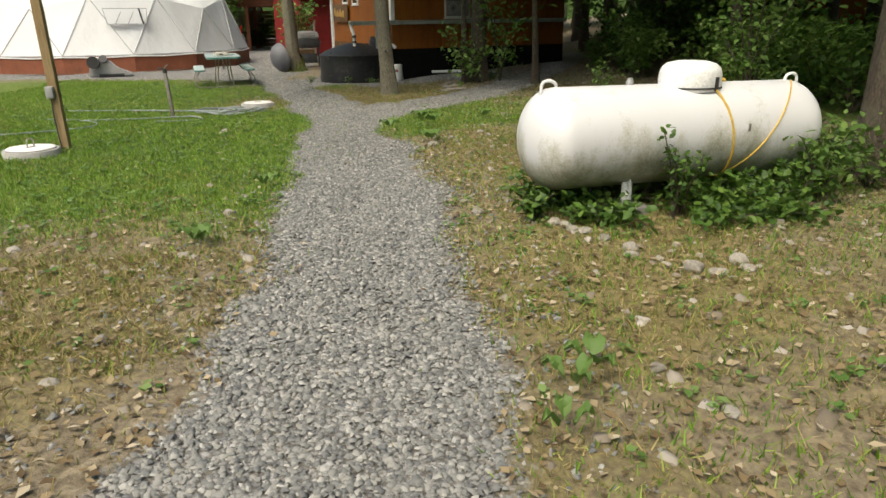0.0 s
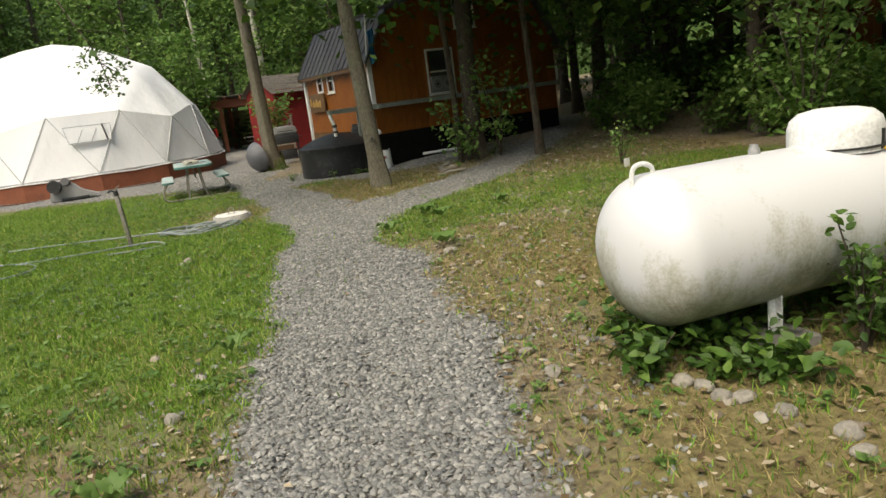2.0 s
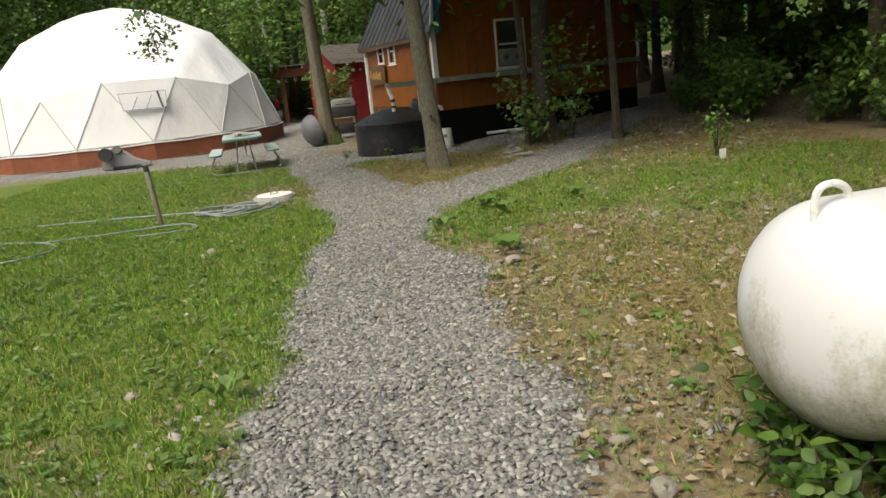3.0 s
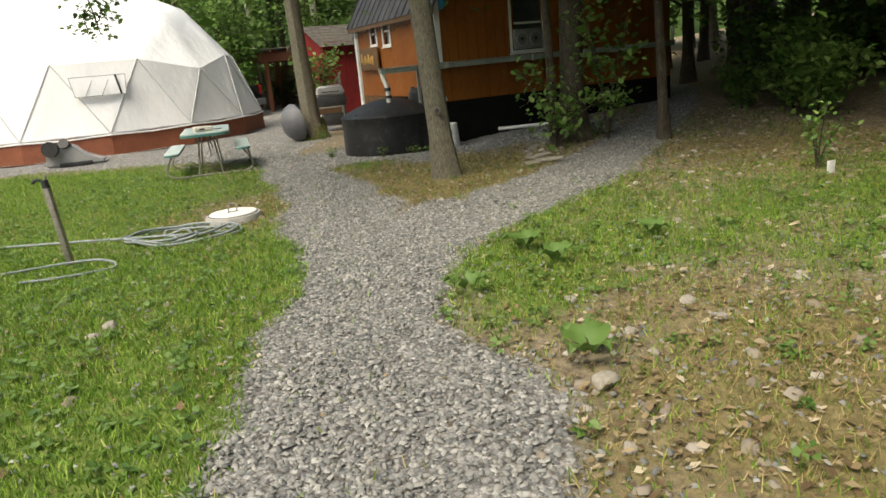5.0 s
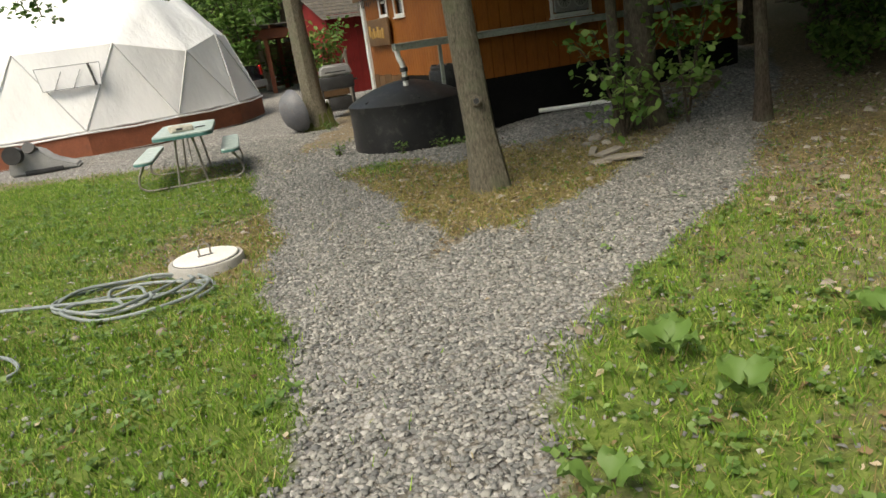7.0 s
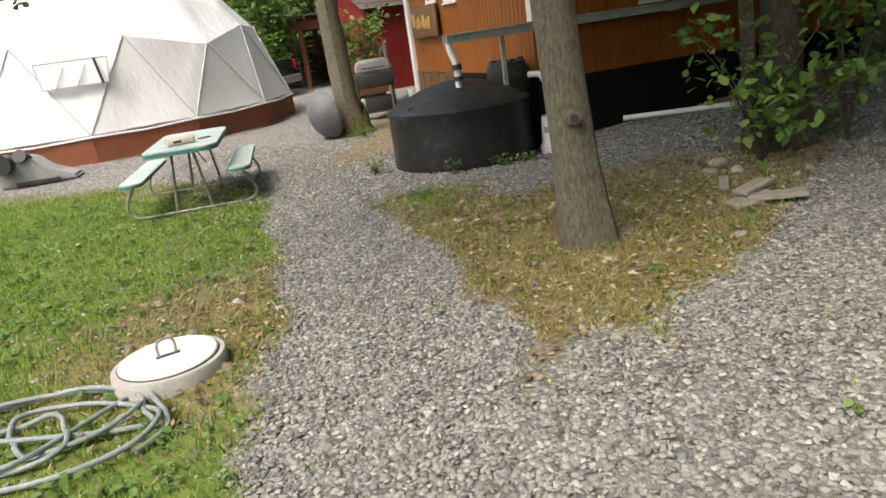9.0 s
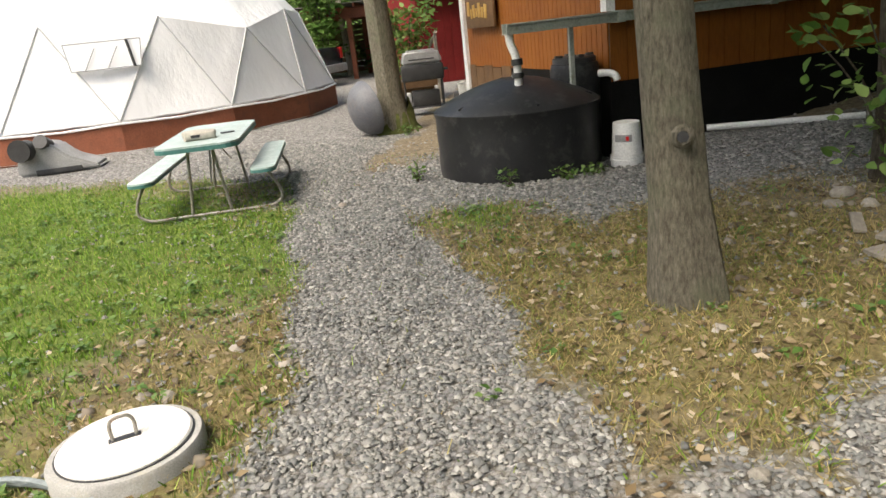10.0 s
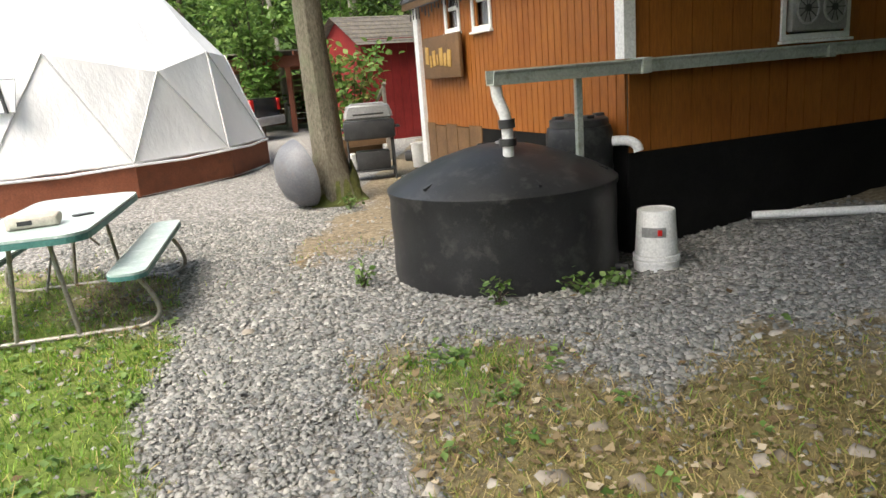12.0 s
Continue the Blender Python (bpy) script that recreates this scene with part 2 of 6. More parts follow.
M_SIDING = siding_material("orange_siding", (0.25, 0.078, 0.011), (0.32, 0.11, 0.018))
M_SIDING_RED = siding_material("red_siding", (0.16, 0.012, 0.013), (0.23, 0.02, 0.02))
M_ROOF = surface("dark_metal_roof", (0.075, 0.072, 0.075), (0.13, 0.125, 0.125), 2, 30, 0.5, 0.3, relief=0.2)
M_SHINGLE = surface("weathered_shingle", (0.13, 0.12, 0.11), (0.22, 0.2, 0.18), 6, 40, 0.9, relief=0.5, stain=(0.3, 0.26, 0.16))
M_GUTTER = surface("grey_green_gutter", (0.33, 0.36, 0.31), (0.45, 0.47, 0.42), 5, 50, 0.45, 0.1, relief=0.15, stain=(0.22, 0.24, 0.18))
M_PVC = surface("white_pvc", (0.66, 0.66, 0.63), (0.76, 0.76, 0.74), 6, 60, 0.4, relief=0.05)
M_STEEL = surface("galvanised_tube", (0.27, 0.25, 0.22), (0.4, 0.38, 0.34), 14, 80, 0.45, 0.5, relief=0.15, stain=(0.2, 0.13, 0.08))
# Teal raised towards white for the sky reflected on table and bench tops.
M_TEAL = surface("teal_plastic_sky_pale", (0.32, 0.43, 0.41), (0.48, 0.57, 0.55), 4, 60, 0.32, relief=0.1, stain=(0.6, 0.66, 0.65))
M_TEAL_EDGE = surface("teal_plastic_edge", (0.05, 0.16, 0.15), (0.08, 0.22, 0.2), 8, 60, 0.5, relief=0.1)
M_WOODPOST = surface("weathered_post", (0.22, 0.15, 0.07), (0.34, 0.245, 0.13), 3, 50, 0.85, relief=0.5, stretch=(1, 1, 0.15))
M_BOARD = surface("grey_board", (0.2, 0.18, 0.145), (0.3, 0.27, 0.225), 4, 60, 0.9, relief=0.5, stretch=(0.2, 1, 1))
M_HOSE = surface("grey_hose", (0.16, 0.19, 0.19), (0.26, 0.29, 0.29), 12, 60, 0.5, relief=0.05)
M_BOWL = surface("dull_grey_metal", (0.1, 0.103, 0.115), (0.17, 0.175, 0.19), 4, 50, 0.55, 0.15, relief=0.15, stain=(0.14, 0.13, 0.13))
M_PLASTICGREY = surface("grey_plastic", (0.23, 0.23, 0.225), (0.33, 0.33, 0.32), 5, 60, 0.6, relief=0.1)
M_DARK = surface("black_metal", (0.025, 0.025, 0.026), (0.05, 0.05, 0.05), 6, 60, 0.5, relief=0.1)
M_SILVER = surface("silver_lid", (0.36, 0.36, 0.36), (0.5, 0.5, 0.5), 6, 40, 0.45, 0.5, relief=0.1)
M_YELLOW = surface("yellow_hose", (0.5, 0.32, 0.04), (0.6, 0.4, 0.08), 9, 50, 0.5, relief=0.05)
M_GLASS = glass_material()
M_ROOM = surface("dim_curtain", (0.1, 0.1, 0.11), (0.2, 0.2, 0.2), 2, 20, 0.9)
M_CAR = surface("dark_car_paint", (0.025, 0.03, 0.038), (0.035, 0.04, 0.05), 2, 40, 0.25, 0.2, relief=0.0, spec=0.6)
M_RUBBER = surface("tyre_rubber", (0.02, 0.02, 0.02), (0.04, 0.04, 0.04), 6, 60, 0.85)
M_REDLAMP = surface("red_lamp_lens", (0.6, 0.02, 0.02), (0.7, 0.04, 0.03), 6, 60, 0.2, relief=0.0)
M_BLUE = surface("blue_cloth", (0.03, 0.16, 0.3), (0.06, 0.25, 0.4), 6, 80, 0.85)
M_PAPER = surface("printed_paper_bag", (0.5, 0.45, 0.37), (0.62, 0.58, 0.5), 12, 60, 0.8)
M_SIGN = surface("carved_brown_wood", (0.1, 0.055, 0.025), (0.18, 0.1, 0.045), 3, 50, 0.7, relief=0.4)
M_GOLD = surface("ochre_letter_paint", (0.42, 0.24, 0.06), (0.52, 0.33, 0.1), 6, 50, 0.6)
M_BACK = surface("far_woods", (0.022, 0.05, 0.012), (0.085, 0.15, 0.035), 0.35, 2.2, 1.0, relief=0.0)

# ---- building helpers ----


def mesh_of(bm, name, mat, smooth=False):
    me = bpy.data.meshes.new(name)
    bm.normal_update()
    bm.to_mesh(me)
    bm.free()
    if mat:
        me.materials.append(mat)
    if smooth:
        me.polygons.foreach_set("use_smooth", [True] * len(me.polygons))
        me.set_sharp_from_angle(angle=radians(38))
    return me


def thing(name, m, label, category, group="", kind=""):
    ob = new(name)
    ob.empty_display_size = 0.1
    ob.matrix_world = m
    return tagged(ob, label, category, group, kind)


def part(name, bm, mat, parent, label="", smooth=True):
    ob = new(name, mesh_of(bm, name, mat, smooth))
    ob.parent = parent
    if label:
        tagged(ob, label)
    return ob


def single(name, bm, mat, m, label, category, group="", kind="", smooth=True):
    ob = new(name, mesh_of(bm, name, mat, smooth))
    ob.matrix_world = m
    return tagged(ob, label, category, group, kind)


def box(bm, x0, y0, z0, x1, y1, z1, bevel=0.0, m=None):
    r = bmesh.ops.create_cube(bm, size=1)
    vs = r["verts"]
    for v in vs:
        v.co = Vector((x0 + (v.co.x + 0.5) * (x1 - x0), y0 + (v.co.y + 0.5) * (y1 - y0), z0 + (v.co.z + 0.5) * (z1 - z0)))
    if bevel:
        es = list({e for v in vs for e in v.link_edges})
        out = bmesh.ops.bevel(bm, geom=es, offset=bevel, segments=2, affect="EDGES", profile=0.5)
        vs = list({v for f in out["faces"] for v in f.verts} | {v for v in vs if v.is_valid})
    if m:
        bmesh.ops.transform(bm, matrix=m, verts=vs)
    return bm


def bm_box(*a, **k):
    return box(bmesh.new(), *a, **k)


def tube(bm, pts, radii, seg=10, caps=True):
    """A round tube along points; radii: one radius or one for each point."""
    pts = [Vector(p) for p in pts]
    if not isinstance(radii, (list, tuple)):
        radii = [radii] * len(pts)
    rings, side = [], None
    for i, p in enumerate(pts):
        d = (pts[min(i + 1, len(pts) - 1)] - pts[max(i - 1, 0)]).normalized()
        if side is None:
            side = d.orthogonal().normalized()
        side = (side - d * side.dot(d)).normalized()
        other = d.cross(side)
        rings.append([bm.verts.new(p + radii[i] * (math.cos(a) * side + math.sin(a) * other)) for a in (math.tau * k / seg for k in range(seg))])
    for a, b in zip(rings, rings[1:]):
        for k in range(seg):
            bm.faces.new((a[k], a[(k + 1) % seg], b[(k + 1) % seg], b[k]))
    if caps:
        bm.faces.new(rings[0][::-1])
        bm.faces.new(rings[-1])
    return bm


def bm_tube(*a, **k):
    return tube(bmesh.new(), *a, **k)


def lathe(bm, profile, seg=32, m=None):
    """Turns a profile of (radius, height) round the z axis."""
    rings = []
    for r, z in profile:
        if r < 1e-6:
            rings.append([bm.verts.new((0, 0, z))])
        else:
            rings.append([bm.verts.new((r * math.cos(math.tau * k / seg), r * math.sin(math.tau * k / seg), z)) for k in range(seg)])
    for a, b in zip(rings, rings[1:]):
        for k in range(seg):
            q = [a[k % len(a)], a[(k + 1) % len(a)], b[(k + 1) % len(b)], b[k % len(b)]]
            q = [v for i, v in enumerate(q) if v not in q[:i]]
            if len(q) > 2:
                bm.faces.new(q)
    if m:
        bmesh.ops.transform(bm, matrix=m, verts=[v for ring in rings for v in ring])
    return bm


def prism(bm, outline, depth, m=None):
    """An outline in x and z, drawn out along y by depth."""
    a = [bm.verts.new((x, 0, z)) for x, z in outline]
    b = [bm.verts.new((x, depth, z)) for x, z in outline]
    bm.faces.new(a)
    bm.faces.new(b[::-1])
    for i in range(len(a)):
        j = (i + 1) % len(a)
        bm.faces.new((a[j], a[i], b[i], b[j]))
    bmesh.ops.recalc_face_normals(bm, faces=bm.faces)
    if m:
        bmesh.ops.transform(bm, matrix=m, verts=a + b)
    return bm


def smooth_pts(pts, n=8):
    """A rounded line through points."""
    P = [Vector(p) for p in pts]
    out = []
    for i in range(len(P) - 1):
        p0, p1, p2, p3 = P[max(i - 1, 0)], P[i], P[i + 1], P[min(i + 2, len(P) - 1)]
        for k in range(n):
            t = k / n
            out.append(0.5 * ((2 * p1) + (p2 - p0) * t + (2 * p0 - 5 * p1 + 4 * p2 - p3) * t * t + (3 * p1 - p0 - 3 * p2 + p3) * t ** 3))
    return out + [P[-1]]


def soup(name, verts, faces, mat):
    me = bpy.data.meshes.new(name)
    me.vertices.add(len(verts))
    me.vertices.foreach_set("co", np.asarray(verts, np.float32).ravel())
    faces = np.asarray(faces, np.int32)
    n, k = faces.shape
    me.loops.add(n * k)
    me.loops.foreach_set("vertex_index", faces.ravel())
    me.polygons.add(n)
    me.polygons.foreach_set("loop_start", np.arange(0, n * k, k, dtype=np.int32))
    me.polygons.foreach_set("loop_total", np.full(n, k, np.int32))
    me.update(calc_edges=True)
    me.validate()
    me.materials.append(mat)
    return me


def turn_matrices(rng, n, tilt):
    """Random turns about z, with a lean of up to tilt radians."""
    a = rng.uniform(0, math.tau, n)
    b = rng.uniform(-tilt, tilt, n)
    c = rng.uniform(-tilt, tilt, n)
    ca, sa, cb, sb, cc, sc = np.cos(a), np.sin(a), np.cos(b), np.sin(b), np.cos(c), np.sin(c)
    one, zero = np.ones(n), np.zeros(n)
    rz = np.array([[ca, -sa, zero], [sa, ca, zero], [zero, zero, one]]).transpose(2, 0, 1)
    rx = np.array([[one, zero, zero], [zero, cb, -sb], [zero, sb, cb]]).transpose(2, 0, 1)
    ry = np.array([[cc, zero, sc], [zero, one, zero], [-sc, zero, cc]]).transpose(2, 0, 1)
    return rz @ rx @ ry


def scatter(shape, faces, places, sizes, turns):
    """Many copies of a small shape as one list of verts and faces. sizes: n x 3."""
    shape, faces = np.asarray(shape, float), np.asarray(faces, int)
    n = len(places)
    v = np.einsum("nij,nkj->nki", turns, shape[None] * sizes[:, None, :]) + places[:, None, :]
    f = faces[None] + (np.arange(n) * len(shape))[:, None, None]
    return v.reshape(-1, 3), f.reshape(-1, faces.shape[1])


# ---- the lie of the land ----


def step(x, a, b):
    t = np.clip((x - a) / (b - a), 0, 1)
    return t * t * (3 - 2 * t)


def gz(x, y):
    """Height of the ground."""
    x, y = np.asarray(x, float), np.asarray(y, float)
    z = -0.07 * np.exp(-((x + 5) ** 2 / 7 + (y - 18.6) ** 2 / 14))
    z = z - 0.07 * np.exp(-((x + 3.4) ** 2 / 4 + (y - 14.8) ** 2 / 5))
    z = z - 0.1 * np.exp(-((x + 1.4) ** 2 / 1.2 + (y - 20.6) ** 2 / 1.2))
    z = z + 0.1 * np.exp(-((x - 0.6) ** 2 / 0.8 + (y - 20.3) ** 2 / 0.6))
    z = z + 0.12 * np.exp(-((x - 0.7) ** 2 / 0.8 + (y - 18.9) ** 2 / 0.9))
    z = z + 0.07 * np.clip(x - 0.3, 0, 6) * step(y, 16.5, 21) + 0.09 * np.clip(x - 4, 0, 30) * step(y, 17, 30)
    z = z + 0.02 * np.sin(x * 1.7 + 0.6 * y) * np.sin(y * 1.1 - 0.4 * x) * step(np.abs(x + 0.6), 0.8, 2.0)
    return z


def line_distance(x, y, pts):
    """Signed distance to the left (minus) or right of a line of points given by ascending y, as a share of the half width there."""
    ys = [p[1] for p in pts]
    mid = np.interp(y, ys, [p[0] for p in pts])
    half = np.interp(y, ys, [p[2] for p in pts])
    return (x - mid) / half


WALKWAY = [(-0.82, -6, 0.62), (-0.82, 2, 0.6), (-0.81, 4.0, 0.6), (-0.77, 5.4, 0.63), (-0.85, 6.6, 0.6), (-0.95, 7.9, 0.67), (-1.06, 8.9, 0.69), (-1.22, 10.2, 0.67), (-1.33, 10.8, 0.67), (-1.5, 11.3, 0.52), (-1.51, 12.1, 0.5), (-1.54, 12.8, 0.58), (-1.72, 13.3, 0.52), (-2.0, 14.0, 0.6), (-2.18, 15.0, 0.72), (-2.35, 15.6, 0.64), (-2.6, 16.4, 0.62), (-2.88, 17.3, 0.55), (-3.3, 18.0, 0.52), (-3.63, 19.2, 0.5), (-4.1, 20.2, 0.5), (-4.6, 21.3, 0.65), (-5.2, 23, 1.3), (-5.6, 26, 1.4), (-6, 30, 1.8), (-7.5, 36, 4.5), (-8, 48, 6)]
BRANCH = [(-1.3, 12.9, 0.3), (-1.0, 13.4, 0.45), (-0.5, 14.3, 0.65), (-0.12, 15.0, 0.72), (0.29, 15.66, 0.73), (0.74, 16.4, 0.66), (1.05, 17.0, 0.63), (1.36, 17.54, 0.56), (1.9, 18.5, 0.5), (2.3, 19.3, 0.5), (3.1, 21, 0.45), (4.2, 24, 0.45)]


def wobble(x, y, s, seed=0.0):
    return np.sin(x * s + 1.3 * np.sin(y * s * 0.8 + seed) + seed) * np.sin(y * s * 1.1 + 1.1 * np.sin(x * s * 0.9 + 2 * seed))


def patchy(x, y, size, seed=0):
    """Uneven patches between about -1 and 1: three layers of smoothed random lattice, the largest of the given size."""
    x, y = np.asarray(x, float), np.asarray(y, float)
    out, amp, tot = 0.0, 1.0, 0.0
    for k in range(3):
        f = 2.1 ** k / size
        u, v = x * f + 17.3 * k + 5.1 * seed + 900, y * f + 9.7 * k + 3.3 * seed + 900
        i, j = np.floor(u), np.floor(v)
        a, b = u - i, v - j
        a, b = a * a * (3 - 2 * a), b * b * (3 - 2 * b)

        def h(p, q):
            w = np.sin(p * 127.1 + q * 311.7 + 74.7 * (seed + k)) * 43758.5453
            return w - np.floor(w)
        out = out + amp * ((h(i, j) * (1 - a) + h(i + 1, j) * a) * (1 - b) + (h(i, j + 1) * (1 - a) + h(i + 1, j + 1) * a) * b - 0.5)
        tot += amp * 0.5
        amp *= 0.6
    return out / tot


def gravel_mask(x, y):
    ragged = 0.32 * patchy(x, y, 0.7, 1) + 0.14 * patchy(x, y, 0.2, 2)
    a = 1.0 - np.abs(line_distance(x, y, WALKWAY)) + ragged
    b = 1.0 - np.abs(line_distance(x, y, BRANCH)) + ragged
    b = np.where((y < 12.9) | (y > 26), -1, b)
    apron = 1.0 - np.hypot((x + 1.0) / 3.1, (y - 20.2) / 1.75) + 1.3 * ragged
    yard = np.where((x < -4) & (x > -13), np.minimum((y - 20.6 + 0.25 * (x + 5)) / 0.8, 1.0), -1) + ragged
    verge = 0.55 - np.abs(y - (22.0 - 0.1 * (x + 9))) / 1.3 + ragged
    verge = np.where(x < -5, verge, -1)
    fork = 1.0 - np.hypot((x + 1.15) / 0.75, (y - 14.0) / 0.97) + ragged
    return np.clip(0.5 + 0.9 * np.maximum.reduce([a, b, apron, yard, verge, fork]), 0, 1)


def dry_mask(x, y):
    d = 0.95 * np.exp(-((x - 0.9) ** 2 / 2.2 + (y - 9.6) ** 2 / 5)) + 0.85 * np.exp(-((x - 0.9) ** 2 / 1.6 + (y - 5.7) ** 2 / 3))
    d = d + 0.95 * np.exp(-((x + 1.0) ** 2 / 1.6 + (y - 16.5) ** 2 / 2.4)) + 0.6 * np.exp(-((x + 2.5) ** 2 / 1.6 + (y - 5.4) ** 2 / 5))
    d = d + 0.8 * np.exp(-((x + 3.2) ** 2 / 1.0 + (y - 15.5) ** 2 / 1.9)) + 0.55 * np.exp(-((x - 3.4) ** 2 / 7 + (y - 16.3) ** 2 / 3))
    return np.clip(d + 0.42 * patchy(x, y, 1.3, 3) + 0.3 * patchy(x, y, 0.35, 4) + 0.05, 0, 1)


def green_mask(x, y):
    left = step(-x, 1.0, 1.9) * step(y, 5.9, 8.6) * (line_distance(x, y, WALKWAY) < 0) * (1 - 0.85 * np.exp(-((x + 3.2) ** 2 / 1.1 + (y - 15.5) ** 2 / 1.7)))
    right = 0.54 * step(x, -1.2, -0.1) * (1 - 0.75 * step(y, 14.2, 16)) * (0.55 + 0.7 * step(y, 10.9, 12.6))
    islet = 0.85 * np.exp(-((x + 0.6) ** 2 / 0.3 + (y - 12.1) ** 2 / 0.9)) + 0.95 * np.exp(-((x + 2.32 - 0.4 * (y - 18.4)) ** 2 / 0.16 + (y - 18.4) ** 2 / 0.12)) + 0.3 * np.exp(-((x + 0.4) ** 2 / 0.3 + (y - 16.2) ** 2 / 0.4))
    g = left * (1 - 0.6 * step(y, 19.6, 21.4)) * (1 - 0.75 * np.exp(-((x + 4.9) ** 2 / 0.9 + (y - 20.0) ** 2 / 0.6))) + np.where(x > -1.2, right, 0) * (1 - step(y, 14.9, 15.4) * step(1.0 - x, 0, 0.8)) + islet
    return np.clip(g * (1 - 0.6 * dry_mask(x, y)) + (0.36 * patchy(x, y, 1.1, 5) + 0.26 * patchy(x, y, 0.3, 6)) * (0.25 + 0.75 * np.minimum(1, 2 * g)), 0, 1)


def ground_sheet():
    xs = np.concatenate([np.linspace(-400, -30, 12)[:-1], np.linspace(-30, -8, 45)[:-1], np.linspace(-8, 6, 176)[:-1], np.linspace(6, 30, 49)[:-1], np.linspace(30, 400, 12)])
    ys = np.concatenate([np.linspace(-400, -12, 12)[:-1], np.linspace(-12, 0, 25)[:-1], np.linspace(0, 24, 301)[:-1], np.linspace(24, 60, 73)[:-1], np.linspace(60, 400, 12)])
    X, Y = np.meshgrid(xs, ys)
    near = (np.abs(X) < 40) & (np.abs(Y) < 70)
    Z = np.where(near, gz(X, Y), np.minimum(gz(X, Y), 3.0))
    fine = 0.012 * wobble(X, Y, 9.0, 1.0) + 0.008 * wobble(X, Y, 23.0, 3.0)
    G = gravel_mask(X, Y)
    Z = Z + fine * np.where(G > 0.5, 0.5, 1.0)
    n, k = len(ys), len(xs)
    v = np.stack([X.ravel(), Y.ravel(), Z.ravel()], 1)
    i = (np.arange(n - 1)[:, None] * k + np.arange(k - 1)[None]).ravel()
    f = np.stack([i, i + 1, i + k + 1, i + k], 1)
    me = soup("ground", v, f, M_GROUND)
    for key, val in (("gravel", G), ("dry", dry_mask(X, Y)), ("green", green_mask(X, Y))):
        at = me.attributes.new(key, "FLOAT", "POINT")
        at.data.foreach_set("value", val.ravel().astype(np.float32))
    me.polygons.foreach_set("use_smooth", [True] * len(me.polygons))
    return tagged(new("ground", me), "lawn soil with patchy turf, dry straw and bare earth", "ground", kind="structure")


ground_sheet()
rng = np.random.default_rng(7)


def pick(n, x0, x1, y0, y1, weight, near=None):
    """n tries of places in a rectangle, kept with the chance that weight gives."""
    x, y = rng.uniform(x0, x1, n), rng.uniform(y0, y1, n)
    keep = rng.uniform(0, 1, n) < weight(x, y)
    return x[keep], y[keep]


ROCK = [(-0.5, -0.45, -0.3), (0.5, -0.4, -0.35), (0.45, 0.5, -0.3), (-0.4, 0.45, -0.35), (-0.35, -0.3, 0.35), (0.3, -0.38, 0.4), (0.38, 0.3, 0.3), (-0.3, 0.35, 0.42)]
ROCK_F = [(4, 5, 6, 7), (0, 1, 5, 4), (1, 2, 6, 5), (2, 3, 7, 6), (3, 0, 4, 7)]


def gravel():
    parts_v, parts_f, base = [], [], 0
    for n, x0, x1, y0, y1, lo, hi in ((42000, -2.2, 0.4, 3.4, 9.5, 0.012, 0.03), (125000, -4.8, 2.4, 9.5, 19, 0.01, 0.028), (32000, -6.5, 3.4, 18.2, 23, 0.016, 0.04)):
        x, y = pick(n, x0, x1, y0, y1, lambda a, b: np.clip((gravel_mask(a, b) - 0.33) * 3.2, 0.06, 1.0))
        m = len(x)
        s = rng.uniform(lo, hi, m)[:, None] * rng.uniform(0.65, 1.25, (m, 3)) * np.array([1.2, 0.95, 0.46])
        p = np.stack([x, y, gz(x, y) + s[:, 2] * 0.22 + rng.uniform(0, 0.008, m)], 1)
        v, f = scatter(ROCK, ROCK_F, p, s, turn_matrices(rng, m, 0.5))
        v = v + rng.uniform(-0.0035, 0.0035, v.shape)
        parts_v.append(v)
        parts_f.append(f + base)
        base += len(v)
    me = soup("gravel", np.concatenate(parts_v), np.concatenate(parts_f), M_GRAVEL)
    return tagged(new("gravel", me), "grey crushed stone gravel of the footpath", "gravel", kind="stuff")


gravel()

BLADE = [(-0.5, 0, 0), (0.5, 0, 0), (0.2, 0.4, 1.0), (-0.2, 0.36, 0.92)]
BLADE_F3 = [(0, 1, 2, 3)]


def blades(name, n, areas, weight, mat, low, high, wide, tilt, label):
    vs, fs, base = [], [], 0
    for x0, x1, y0, y1, share in areas:
        x, y = pick(int(n * share), x0, x1, y0, y1, weight)
        m = len(x)
        h = rng.uniform(low, high, m) * rng.uniform(0.6, 1.0, m)
        s = np.stack([rng.uniform(wide * 0.6, wide * 1.3, m), h * 0.9, h], 1)
        p = np.stack([x, y, gz(x, y) - 0.004], 1)
        v, f = scatter(BLADE, BLADE_F3, p, s, turn_matrices(rng, m, tilt))
        vs.append(v)
        fs.append(f + base)
        base += len(v)
    me = soup(name, np.concatenate(vs), np.concatenate(fs), mat)
    return tagged(new(name, me), label, "grass", kind="stuff")


LAWN = [(-7.5, -0.9, 4.8, 9.5, 0.24), (-8.0, -1.2, 9.5, 14, 0.3), (-9.5, -2.0, 14, 21.5, 0.24), (-0.6, 4.5, 3.4, 9, 0.13), (-1.2, 5.0, 9, 15.5, 0.25), (-3.2, 4.5, 15, 19.5, 0.08)]


def off_gravel(x, y):
    return np.clip(1 - (gravel_mask(x, y) - 0.4) * 5, 0.012, 1)


